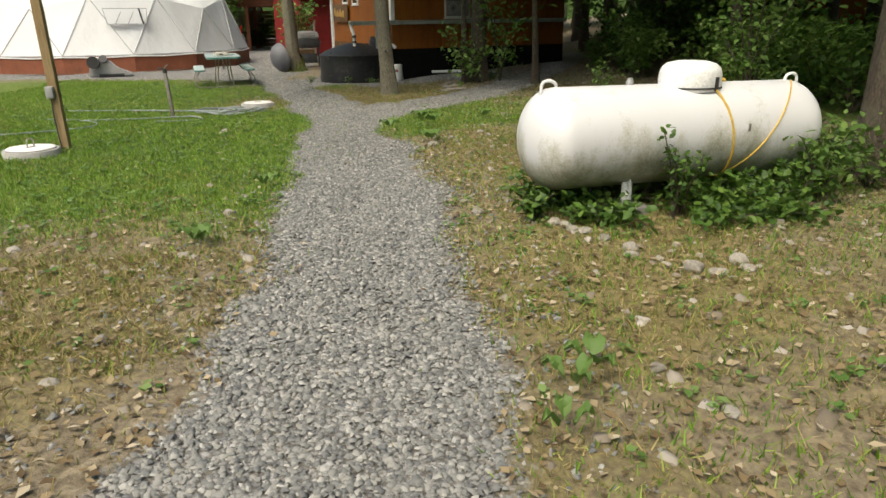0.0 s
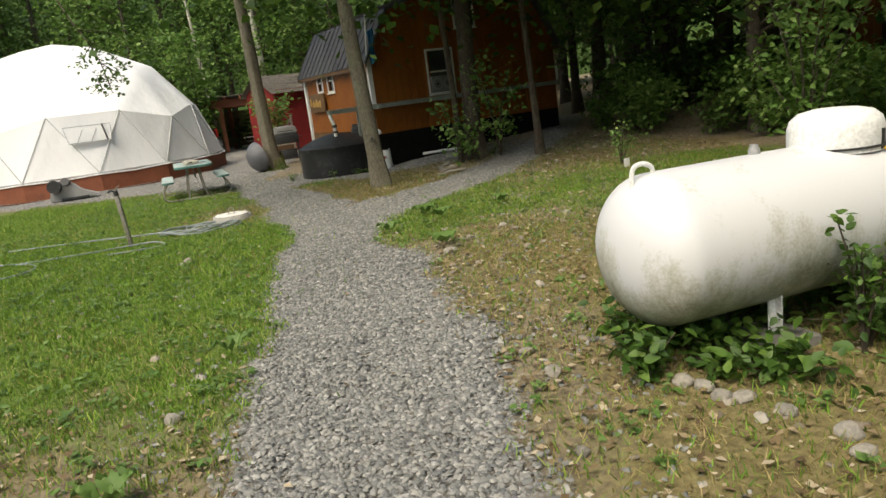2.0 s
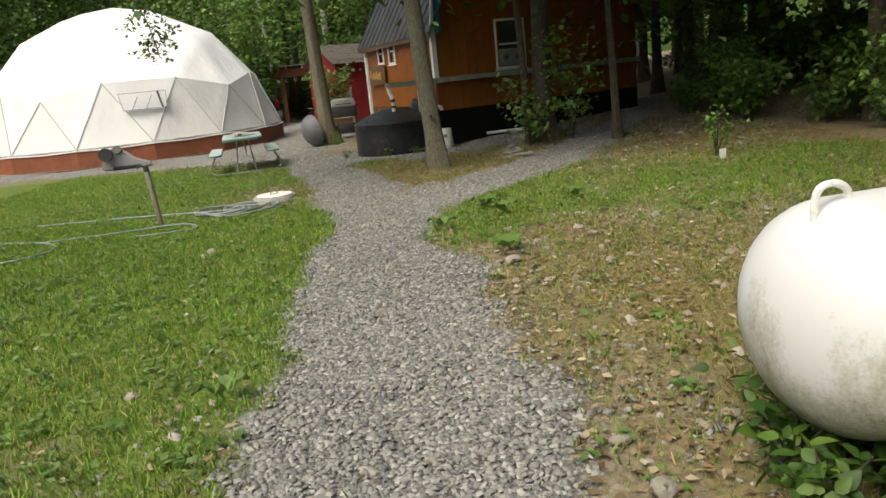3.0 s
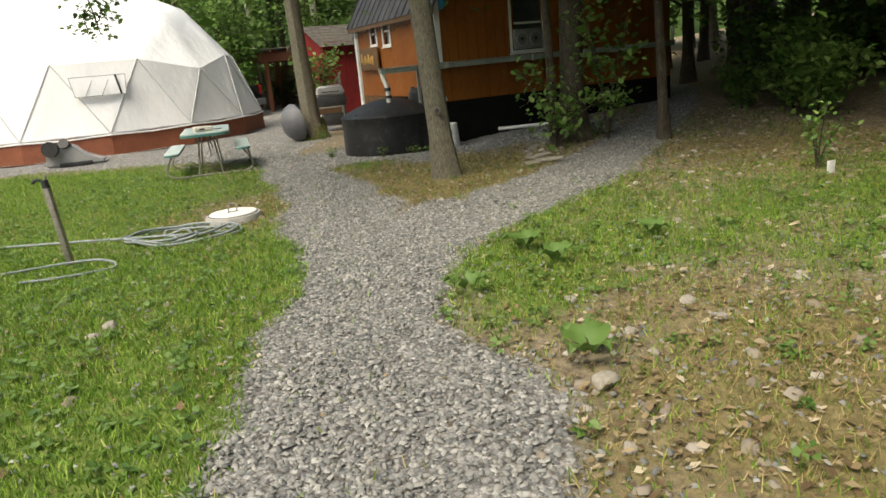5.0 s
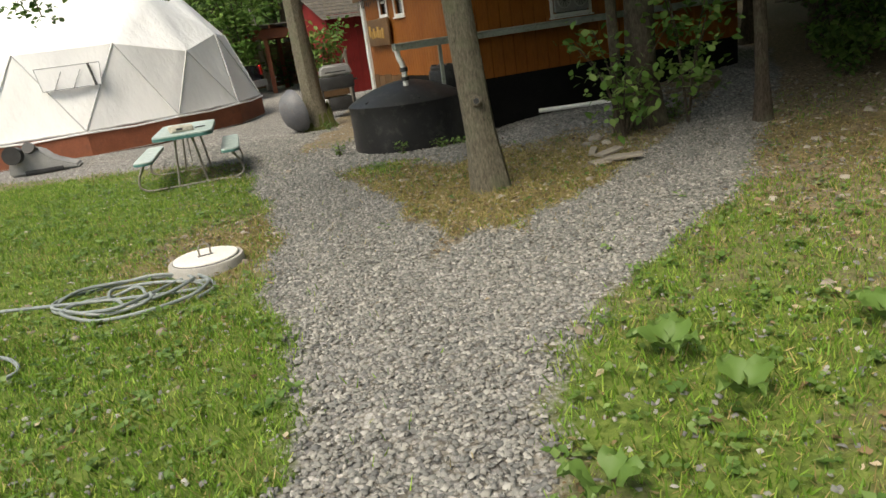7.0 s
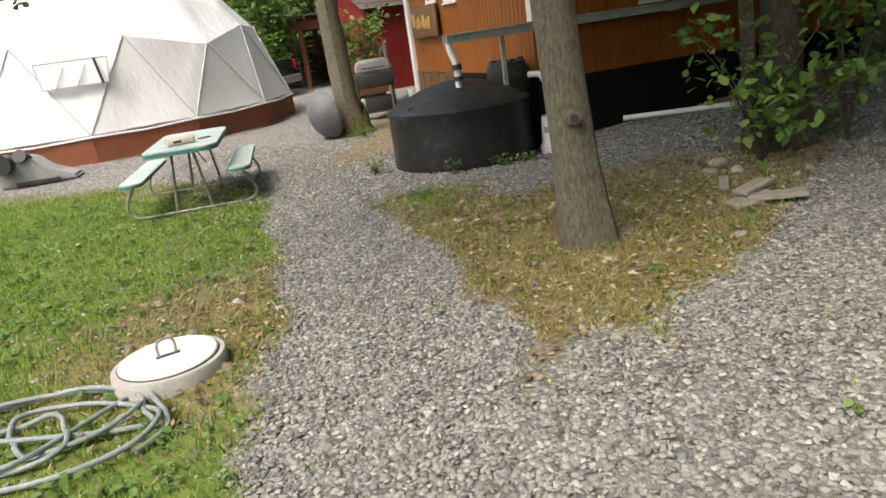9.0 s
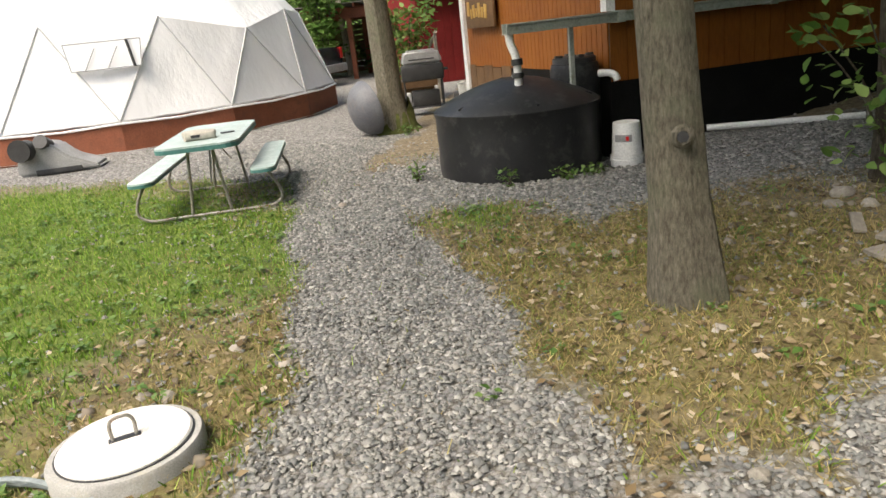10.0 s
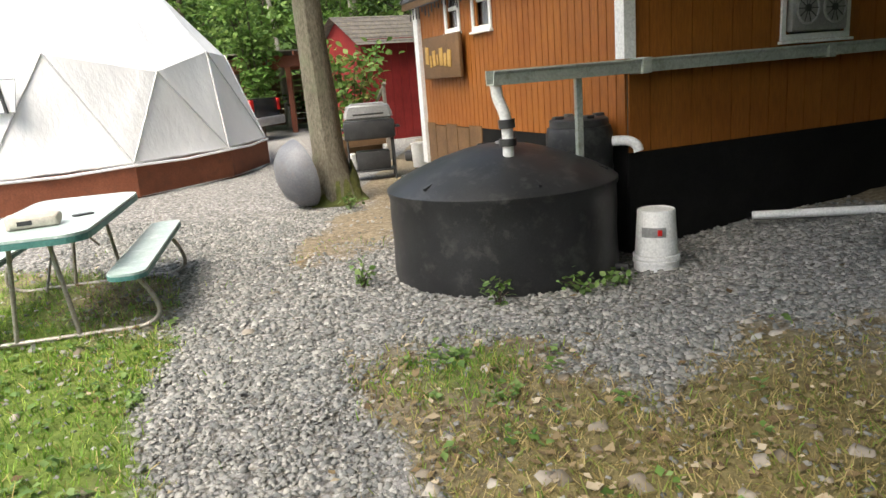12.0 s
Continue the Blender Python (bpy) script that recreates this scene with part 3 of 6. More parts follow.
blades("grass", 310000, LAWN, lambda x, y: off_gravel(x, y) * np.clip(green_mask(x, y) * 1.5 + 0.06, 0, 1), M_GRASS, 0.025, 0.075, 0.008, 0.6, "short green lawn grass with patches of clover")
blades("dry_grass", 330000, LAWN + [(-6, -0.9, 3.4, 6.5, 0.1), (-2.6, 0.8, 15, 18.5, 0.1)], lambda x, y: off_gravel(x, y) * np.clip(dry_mask(x, y) * 1.3 + 0.1 - 0.12 * green_mask(x, y), 0, 1), M_STRAW, 0.02, 0.08, 0.006, 1.1, "trampled straw-coloured dry grass")

LEAFLET = [(0, 0, 0), (0.32, 0.4, 0.06), (0, 1, -0.05), (-0.32, 0.4, 0.06), (0, 0.45, -0.03)]
LEAFLET_F = [(0, 1, 4), (1, 2, 4), (2, 3, 4), (3, 0, 4)]
BROAD_LEAF = [(0, 0, 0), (0.2, 0.12, 0.03), (0.33, 0.38, 0.06), (0.2, 0.72, 0.02), (0, 1, -0.08), (-0.2, 0.72, 0.02), (-0.33, 0.38, 0.06), (-0.2, 0.12, 0.03), (0, 0.45, -0.02)]
BROAD_LEAF_F = [(k, (k + 1) % 8, 8) for k in range(8)]
FAR_LEAF = [(0, 0, 0), (0.36, 0.45, 0.07), (0, 1, -0.05), (-0.36, 0.45, 0.07)]
FAR_LEAF_F = [(0, 1, 2, 3)]


def litter():
    x, y = pick(85000, -7, 5, 3.4, 21, lambda a, b: off_gravel(a, b) * np.clip(1.0 - green_mask(a, b) * 1.3, 0.05, 1) * 0.8)
    m = len(x)
    s = rng.uniform(0.015, 0.06, m)[:, None] * np.ones((m, 3)) * rng.uniform(0.7, 1.3, (m, 3))
    v, f = scatter(LEAFLET, LEAFLET_F, np.stack([x, y, gz(x, y) + rng.uniform(0.004, 0.03, m)], 1), s, turn_matrices(rng, m, 0.4))
    tagged(new("leaf_litter", soup("leaf_litter", v, f, M_LITTER)), "brown dry leaf scraps lying in the turf", "leaf litter", kind="stuff")


litter()


def pebbles():
    x, y = pick(6500, -6.5, 4.5, 3.4, 20, lambda a, b: off_gravel(a, b) * np.clip(1.05 - green_mask(a, b) * 1.2, 0.1, 1))
    m = len(x)
    s = (0.012 + 0.06 * rng.uniform(0, 1, m) ** 3)[:, None] * rng.uniform(0.7, 1.3, (m, 3)) * np.array([1.2, 1, 0.6])
    v, f = scatter(ROCK, ROCK_F, np.stack([x, y, gz(x, y) + s[:, 2] * 0.2], 1), s, turn_matrices(rng, m, 0.4))
    tagged(new("pebbles", soup("pebbles", v + rng.uniform(-0.003, 0.003, v.shape), f, M_STONE_SMALL)), "tan pebbles strewn over the bare soil", "pebbles", kind="stuff")


M_STONE_SMALL = island("loose_pebble", [(0, (0.13, 0.105, 0.075)), (0.5, (0.22, 0.19, 0.15)), (1, (0.34, 0.31, 0.27))], 0.9)
pebbles()


def weeds():
    """Rosettes of broad leaves in the lawn."""
    x, y = pick(6000, -7, 4.5, 4, 20, lambda a, b: off_gravel(a, b) * np.clip(green_mask(a, b) + 0.15, 0, 1) * 0.8)
    P, S = [], []
    for a, b in zip(x, y):
        k = rng.integers(5, 11)
        for _ in range(k):
            P.append((a + rng.normal(0, 0.025), b + rng.normal(0, 0.025), 0))
            S.append(rng.uniform(0.02, 0.062))
    P, S = np.array(P), np.array(S)
    P[:, 2] = gz(P[:, 0], P[:, 1]) + rng.uniform(0.01, 0.05, len(P))
    v, f = scatter(LEAFLET, LEAFLET_F, P, S[:, None] * np.array([1.1, 1, 1])[None], turn_matrices(rng, len(P), 0.45))
    tagged(new("lawn_weeds", soup("lawn_weeds", v, f, M_WEED)), "low broad-leaved weeds growing in the lawn", "weeds", kind="stuff")


weeds()


# ---- trees and shrubs ----


def wavy_trunk(h, r, lean=(0, 0), top=0.35, seg=14, flare=1.5, seed=0, n=14):
    bm = bmesh.new()
    rr = random.Random(seed)
    pts, rad = [], []
    for i in range(n + 1):
        t = i / n
        pts.append((lean[0] * t + 0.03 * math.sin(5 * t + seed), lean[1] * t + 0.03 * math.sin(4 * t + 2 * seed), -0.08 + t * (h + 0.08)))
        rad.append(r * ((1 - t) + top * t) * (1 + (flare - 1) * math.exp(-t * h / 0.16)))
    tube(bm, pts, rad, seg)
    for v in bm.verts:
        a = math.atan2(v.co.y, v.co.x)
        k = 1 + 0.05 * math.sin(3 * a + seed + v.co.z) + 0.05 * math.sin(7 * a + 2 * v.co.z) + rr.uniform(-0.02, 0.02)
        if v.co.z < 0.25:
            k += (0.25 - v.co.z) * 0.45 * max(0, math.sin(4 * a + seed))
        c = Vector((lean[0] * v.co.z / h, lean[1] * v.co.z / h, v.co.z))
        v.co = c + (v.co - c) * k
    return bm


def limbs(bm, rr, h, lean, count, low, reach, r):
    tips = []
    for i in range(count):
        t = low + (1 - low) * (i + rr.random()) / count
        a = rr.uniform(0, math.tau)
        o = Vector((lean[0] * t, lean[1] * t, h * t))
        L = reach * (1.15 - 0.6 * t) * rr.uniform(0.7, 1.2)
        mid = o + Vector((math.cos(a) * L * 0.5, math.sin(a) * L * 0.5, L * 0.28))
        tip = o + Vector((math.cos(a + 0.3) * L, math.sin(a + 0.3) * L, L * rr.uniform(0.3, 0.6)))
        tube(bm, smooth_pts([o, mid, tip], 3), [r * (1 - 0.14 * k) * 0.5 for k in range(7)], 6)
        tips += [mid, tip, (mid + tip) / 2]
    return tips


def leaf_cloud(seed, centres, spread, per, size, mat, name="crown", flat=0.7):
    g = np.random.default_rng(seed)
    c = np.array([tuple(p) for p in centres])
    idx = np.repeat(np.arange(len(c)), per)
    off = g.normal(0, 1, (len(idx), 3)) * np.array([spread, spread, spread * flat])
    p = c[idx] + off
    s = g.uniform(size * 0.6, size * 1.3, len(idx))[:, None] * np.ones((1, 3))
    form = (FAR_LEAF, FAR_LEAF_F) if size > 0.15 else (BROAD_LEAF, BROAD_LEAF_F)
    v, f = scatter(*form, p, s, turn_matrices(g, len(idx), 0.9))
    return soup(name, v, f, mat)


def tree(m, h, r, lean, seed, label, crown_low=0.5, reach=2.2, bark=None, leaf=None, leaves=70, size=0.12, group="", n_limbs=9, flare=1.5, top=0.35):
    t = thing("tree", m, label, "tree", group)
    rr = random.Random(seed)
    bm = wavy_trunk(h, r, lean, top, seed=seed, flare=flare)
    tips = limbs(bm, rr, h, lean, n_limbs, crown_low, reach, r * 0.5)
    part("trunk", bm, bark or M_BARK, t)
    tips.append(Vector((lean[0], lean[1], h)))
    cr = new("crown", leaf_cloud(seed, tips, reach * 0.3, leaves, size, leaf or M_LEAF))
    cr.parent = t
    return t


def at(x, y, dz=0.0, rz=0.0):
    return pose(x, y, float(gz(x, y)) + dz, 0, 0, rz)


def shrub(m, seed, h, w, n, size, mat, label, name="shrub", category="shrub", stems=7, group=""):
    t = thing(name, m, label, category, group)
    rr = random.Random(seed)
    tips = []
    for i in range(stems):
        a = math.tau * i / stems + rr.uniform(-0.4, 0.4)
        L = w * rr.uniform(0.3, 1.0)
        top = Vector((math.cos(a) * L, math.sin(a) * L, h * rr.uniform(0.55, 1.0)))
        mid = Vector((top.x * 0.35, top.y * 0.35, top.z * 0.55))
        pts = smooth_pts([(0, 0, -0.03), mid, top], 3)
        part("stem", bm_tube(pts, [0.012 * (1 - 0.1 * k) * (0.5 + h * 0.4) for k in range(len(pts))], 5), M_BARK_DARK, t)
        tips += pts[2:]
    cr = new("foliage", leaf_cloud(seed, tips, w * 0.17, max(1, n // len(tips)), size, mat, "foliage"))
    cr.parent = t
    return t

# ---- trees that stand by the path ----
# Unseen crowns of the trees near the barn are widened to shade its wall.
first = tree(at(-1.06, 16.5), 8.5, 0.15, (-0.42, 0.1), 3, "grey-barked young tree trunk rising from the dry grass islet", 0.42, 3.7, leaves=230, size=0.2, n_limbs=16, flare=1.3)
bm = lathe(bmesh.new(), [(0.02, 0.0), (0.026, 0.014), (0.034, 0.018), (0.046, 0.01), (0.058, -0.012)], 9, pose(-0.04, -0.15, 0.85, 90, 0, -8))
knot = part("knot", bm, M_BARK, first, "scarred branch knot")
part("hollow", lathe(bmesh.new(), [(0, 0.02), (0.027, 0.019), (0.032, 0.0)], 7, pose(-0.04, -0.153, 0.853, 90, 0, -8)), M_DARK, knot)
second = tree(at(-4.08, 23.55), 9.5, 0.2, (-0.5, 0.2), 5, "grey-barked tree with a mossy foot beside the gravel", 0.5, 3.2, leaves=110, size=0.2, n_limbs=15, flare=1.6)
bm = lathe(bmesh.new(), [(0.4, -0.03), (0.35, 0.03), (0.3, 0.1), (0.245, 0.25), (0.205, 0.42)], 36)
for v in bm.verts:
    k = 1 + 0.14 * noise.noise(v.co * 9) + 0.06 * noise.noise(v.co * 25)
    v.co = Vector((v.co.x * k, v.co.y * k, v.co.z * (1 + 0.5 * noise.noise(v.co * 5))))
part("moss", bm, M_MOSS, second, "green moss round the foot")
tree(at(2.08, 18.0), 8.0, 0.075, (-0.1, 0.3), 8, "slim dark-barked tree at the edge of the side path", 0.36, 3.6, M_BARK_DARK, leaves=300, size=0.22, n_limbs=17)
tree(at(0.9, 18.42), 10, 0.185, (0.1, 0.3), 11, "stout dark-barked tree in front of the barn wall", 0.3, 3.9, M_BARK_DARK, leaves=330, size=0.22, n_limbs=20)
tree(at(0.6, 18.3), 7, 0.07, (-0.35, 0.1), 12, "thin dark stem leaning beside the stout tree", 0.5, 1.6, M_BARK_DARK, leaves=40, size=0.12, n_limbs=6)
tree(at(3.78, 8.5), 9, 0.2, (0.25, 0.1), 14, "dark-barked tree standing behind the end of the gas tank", 0.5, 3.0, M_BARK_DARK, leaves=130, size=0.18, n_limbs=11)

# ---- woods round the place ----
wood = [tree(pose(0, 0, -200), 13, 0.17, (0.3, 0.2), 21, "tall dark woodland tree with dense green foliage", 0.12, 3.2, M_BARK_DARK, leaves=82, size=0.23, group="woodland trees", n_limbs=16),
        tree(pose(0, 0, -200), 11, 0.14, (-0.3, 0.1), 22, "tall dark woodland tree with dense green foliage", 0.1, 2.8, M_BARK_DARK, M_LEAF_LIGHT, leaves=84, size=0.23, group="woodland trees", n_limbs=15),
        tree(pose(0, 0, -200), 15, 0.2, (0.2, -0.3), 23, "tall dark woodland tree with dense green foliage", 0.2, 3.4, M_BARK_DARK, M_LEAF_MID, leaves=82, size=0.25, group="woodland trees", n_limbs=16)]
rw = random.Random(4)
spots = [(6.9, 18.4), (4.9, 22.6), (9.0, 12.4), (7.2, 9.4), (5.9, 21.2), (6.9, 5.6), (8.3, 15.4), (4.9, 25.6), (1.2, 27.5), (3.2, 28.6)]
for k in range(26):
    spots.append((-34 + 2.2 * k + rw.uniform(-0.8, 0.8), 42.5 + rw.uniform(-1.5, 2.5) - 0.12 * max(0, k - 16) * 3))
for k in range(22):
    spots.append((-36 + 2.9 * k + rw.uniform(-1, 1), 47 + rw.uniform(-1.5, 2)))
for k in range(13):
    spots.append((6.8 + 0.35 * k + rw.uniform(-0.7, 0.7), 17.5 + 1.9 * k + rw.uniform(-0.5, 0.5)))
for k in range(12):
    spots.append((11.5 + rw.uniform(-1.5, 2.0), 1.0 + 2.1 * k))
for k in range(12):
    spots.append((16.5 + rw.uniform(-1.5, 2.0), -4 + 3.4 * k))
for k in range(9):
    spots.append((-22 - rw.uniform(0, 3), 10 + 4 * k))
for k in range(5):
    spots.append((4.6 + 1.2 * k, 29 + rw.uniform(-1, 3)))
for k in range(9):
    spots.append((-20 + 4.5 * k, -14 - rw.uniform(0, 4)))
for i, (x, y) in enumerate(spots):
    src = wood[i % 3]
    m = pose(x, y, float(gz(x, y)), 0, 0, rw.uniform(0, 360))
    if i < 3:
        src.matrix_world = m
    else:
        copy_thing(src, m)

under = [shrub(pose(0, 0, -200), 31, 1.7, 1.1, 900, 0.13, M_LEAF, "dark green woodland undergrowth bush", group="undergrowth"),
         shrub(pose(0, 0, -200), 32, 1.2, 1.2, 800, 0.12, M_LEAF, "dark green woodland undergrowth bush", group="undergrowth")]
spots = [(6.4 + rw.uniform(-0.6, 0.8) + 0.3 * k, 15.8 + 1.25 * k) for k in range(9)] + [(9.4 + rw.uniform(-0.9, 0.9), 4 + 1.35 * k) for k in range(10)]
spots += [(4.9 + 0.62 * k + rw.uniform(-0.3, 0.3), 20.4 + 0.35 * k + rw.uniform(-0.6, 0.6)) for k in range(8)] + [(6.3 + rw.uniform(-0.4, 0.5), 13.6 + 0.95 * k) for k in range(6)]
spots += [(7.6 + rw.uniform(-0.7, 0.7), 16 + 1.6 * k) for k in range(8)] + [(-26 + 1.9 * k, 40.5 + rw.uniform(-1, 1)) for k in range(18)] + [(6.0 + 1.1 * k, 12.5 + 0.6 * k) for k in range(4)]
for i, (x, y) in enumerate(spots):
    src = under[i % 2]
    m = pose(x, y, float(gz(x, y)), 0, 0, rw.uniform(0, 360))
    if i < 2:
        src.matrix_world = m
    else:
        copy_thing(src, m)

bm = bmesh.new()
ring = [(-80, -40), (-80, 62), (-20, 70), (40, 66), (80, 50), (80, -40), (0, -60)]
for i, (x, y) in enumerate(ring):
    x2, y2 = ring[(i + 1) % len(ring)]
    v = [bm.verts.new(p) for p in ((x, y, -2), (x2, y2, -2), (x2, y2, 17), (x, y, 17))]
    bm.faces.new(v)
single("backdrop", bm, M_BACK, pose(0, 0, 0), "dark green wall of distant woods", "backdrop", kind="structure", smooth=False)

# pale trunks far behind the yard
for x, y, r in ((-6.6, 40.0, 0.17), (-9.7, 41, 0.12), (2.6, 37, 0.13), (6.3, 38, 0.12)):
    tree(at(x, y), 12, r, (-0.6, 0), int(50 + x), "pale-barked straight tree in front of the woods", 0.75, 1.6, M_BIRCH, leaves=30, size=0.25, n_limbs=5)

# young trees and bushes
shrub(at(4.5, 18.3), 41, 1.5, 0.75, 1300, 0.11, M_LEAF_LIGHT, "fresh green sapling bush in front of the dark woods")
shrub(at(-4.75, 28.2), 42, 2.3, 0.9, 900, 0.13, M_LEAF_LIGHT, "slender pale green shrub near the yard", stems=6)
shrub(at(-9.4, 37.0), 43, 5.6, 1.2, 2600, 0.2, M_LEAF_LIGHT, "narrow upright pale green young tree behind the dome", name="young_tree", category="tree", stems=6)
shrub(at(-7.2, 39), 47, 5.0, 1.2, 1500, 0.18, M_LEAF_LIGHT, "leafy pale green young tree at the wood's edge", name="young_tree", category="tree", stems=7)
shrub(at(0.55, 18.0), 44, 1.3, 0.85, 340, 0.11, M_LEAF_LIGHT, "low maple sprouts round the foot of the stout tree", name="sapling", category="sapling", stems=9)
shrub(at(1.35, 18.25), 48, 2.0, 0.9, 380, 0.11, M_LEAF_LIGHT, "thin maple sapling with spreading leaves by the barn", name="sapling", category="sapling", stems=6)
shrub(at(2.76, 14.85), 45, 0.8, 0.35, 170, 0.06, M_LEAF_LIGHT, "small young sapling planted in the grass", name="sapling", category="sapling", stems=4)
shrub(at(4.4, 12.6), 46, 2.5, 0.9, 900, 0.1, M_LEAF_LIGHT, "leafy young tree beyond the gas tank", name="young_tree", category="tree", stems=7)


def hanging_branch():
    """A leafy twig that droops from above in front of the dome."""
    t = thing("hanging_branch", pose(-6.1, 18.5, 2.0), "thin drooping branch with small dark green leaves", "branch")
    bm = bmesh.new()
    main = smooth_pts([(-1.2, 0.5, 3.2), (-0.6, 0.2, 1.9), (-0.1, 0, 1.0), (0.05, 0, 0.25)], 5)
    tube(bm, main, [0.025 - 0.0012 * k for k in range(len(main))], 6)
    tips = main[6:]
    for a, b in ((8, (0.35, 0.1, 0.75)), (9, (-0.45, 0.1, 0.85)), (11, (0.3, 0, 0.5)), (12, (-0.25, 0, 0.35)), (7, (0.5, 0, 1.25))):
        pts = [main[a], (main[a] + Vector(b)) / 2 + Vector((0, 0, 0.04)), Vector(b)]
        tube(bm, pts, [0.01, 0.007, 0.003], 5)
        tips += pts[1:] + [(pts[1] + pts[2]) / 2]
    part("twig", bm, M_BARK_DARK, t)
    cr = new("foliage", leaf_cloud(77, tips, 0.09, 16, 0.085, M_LEAF, "foliage"))
    cr.parent = t


hanging_branch()

# ---- gas tank ----


def gas_tank():
    L, R, zc = 2.63, 0.384, 0.557
    t = thing("gas_tank", pose(1.56, 7.67, 0, 0, 0.5, 17.0), "large white horizontal gas tank with green algae stains", "gas tank")
    prof = []
    for k in range(11):
        a = math.pi / 2 * k / 10
        prof.append((R * math.sin(a), -L / 2 + 0.25 * (1 - math.cos(a))))
    prof += [(R, -0.5), (R, 0.5)]
    prof += [(r, -z) for r, z in prof[:11][::-1]]
    bm = lathe(bmesh.new(), prof, 48, pose(0, 0, zc, 0, 90, 0))
    bmesh.ops.remove_doubles(bm, verts=bm.verts, dist=1e-5)
    bmesh.ops.recalc_face_normals(bm, faces=bm.faces)
    part("shell", bm, M_TANK, t)
    # hinged dome over the valves, with a dark notch
    bm = lathe(bmesh.new(), [(0.245, -0.02), (0.248, 0.06), (0.245, 0.11), (0.23, 0.155), (0.19, 0.188), (0.12, 0.205), (0, 0.212)], 32, pose(0.115, 0, zc + R - 0.035))
    hood = part("valve_hood", bm, M_WHITE, t)
    hood.scale = (1.0, 0.92, 1.0)
    part("rim", lathe(bmesh.new(), [(0.244, -0.004), (0.254, -0.004), (0.254, 0.008), (0.244, 0.008)], 32, pose(0.115, 0, zc + R - 0.03)), M_DARK, hood)
    part("notch", bm_box(-0.03, -0.02, -0.01, 0.035, 0.014, 0.105, bevel=0.012, m=pose(0.2, -0.212, zc + R - 0.045, 0, 0, 22)), M_DARK, hood, "dark opening")
    for s in (-1, 1):
        x = s * (L / 2 - 0.19)
        pts = smooth_pts([(x - 0.06, 0, zc + R - 0.03 - 0.05 * (s < 0)), (x - 0.055, 0, zc + R + 0.025), (x, 0, zc + R + 0.05), (x + 0.055, 0, zc + R + 0.025), (x + 0.06, 0, zc + R - 0.03 - 0.05 * (s > 0))], 4)
        part("lifting_eye", bm_tube(pts, 0.012, 8), M_WHITE, t)
    part("gauge", lathe(bmesh.new(), [(0.03, 0), (0.03, 0.03), (0.022, 0.04), (0.022, 0.055), (0, 0.058)], 14, pose(-0.42, 0.02, zc + R - 0.006)), M_PLASTICGREY, t)
    part("relief_valve", lathe(bmesh.new(), [(0.035, 0), (0.038, 0.02), (0.02, 0.035), (0, 0.037)], 14, pose(0.45, 0.04, zc + R - 0.006)), M_YELLOW, t)
    for s in (-0.52, 0.66):
        for q in (-0.2, 0.2):
            bm = bmesh.new()
            box(bm, s - 0.045, q - 0.006, 0.06, s + 0.045, q + 0.006, zc - R + 0.1, 0.002)
            box(bm, s - 0.004, q - 0.045, 0.06, s + 0.004, q + 0.045, zc - R + 0.1, 0.001)
            part("leg", bm, M_WHITE, t)
    for x, y, z in ((0.42, -0.38, zc + 0.07), (1.02, -0.375, zc + 0.02), (1.14, -0.36, zc + 0.0)):
        part("chip_mark", bm_box(-0.012, -0.004, -0.03, 0.012, 0.004, 0.03, bevel=0.003, m=pose(x, y, z)), M_STEEL, t)
    pts = [Vector((0.2, -0.22, zc + R - 0.04))]
    for k in range(1, 11):
        a = radians(62 - 14 * k)
        pts.append(Vector((0.21 + 0.014 * k, -(R + 0.009) * math.cos(a), zc + (R + 0.009) * math.sin(a))))
    single("yellow_gas_line", bm_tube(pts, 0.009, 8), M_YELLOW, t.matrix_world.copy(), "thin yellow gas line draped over the white tank", "gas line")
    pts = []
    for k in range(12):
        a = radians(80 - 13.5 * k)
        pts.append(Vector((1.06 - 0.075 * k, -(R + 0.007) * math.cos(a), zc + (R + 0.007) * math.sin(a))))
    single("tank_cord", bm_tube(pts, 0.006, 6), M_YELLOW, t.matrix_world.copy(), "slack dirty yellow cord hanging round the tank", "cord")
    for s in (-0.52, 0.66):
        single("concrete_block", bm_box(s - 0.14, -0.36, -0.06, s + 0.14, 0.36, 0.06, bevel=0.012), M_FOOTING, t.matrix_world.copy(), "grey concrete slab under the tank's feet, darkened for the shade there", "concrete block", "tank footings")
    return t


gas_tank()
TK = pose(1.56, 7.67, 0, 0, 0.5, 17.0)
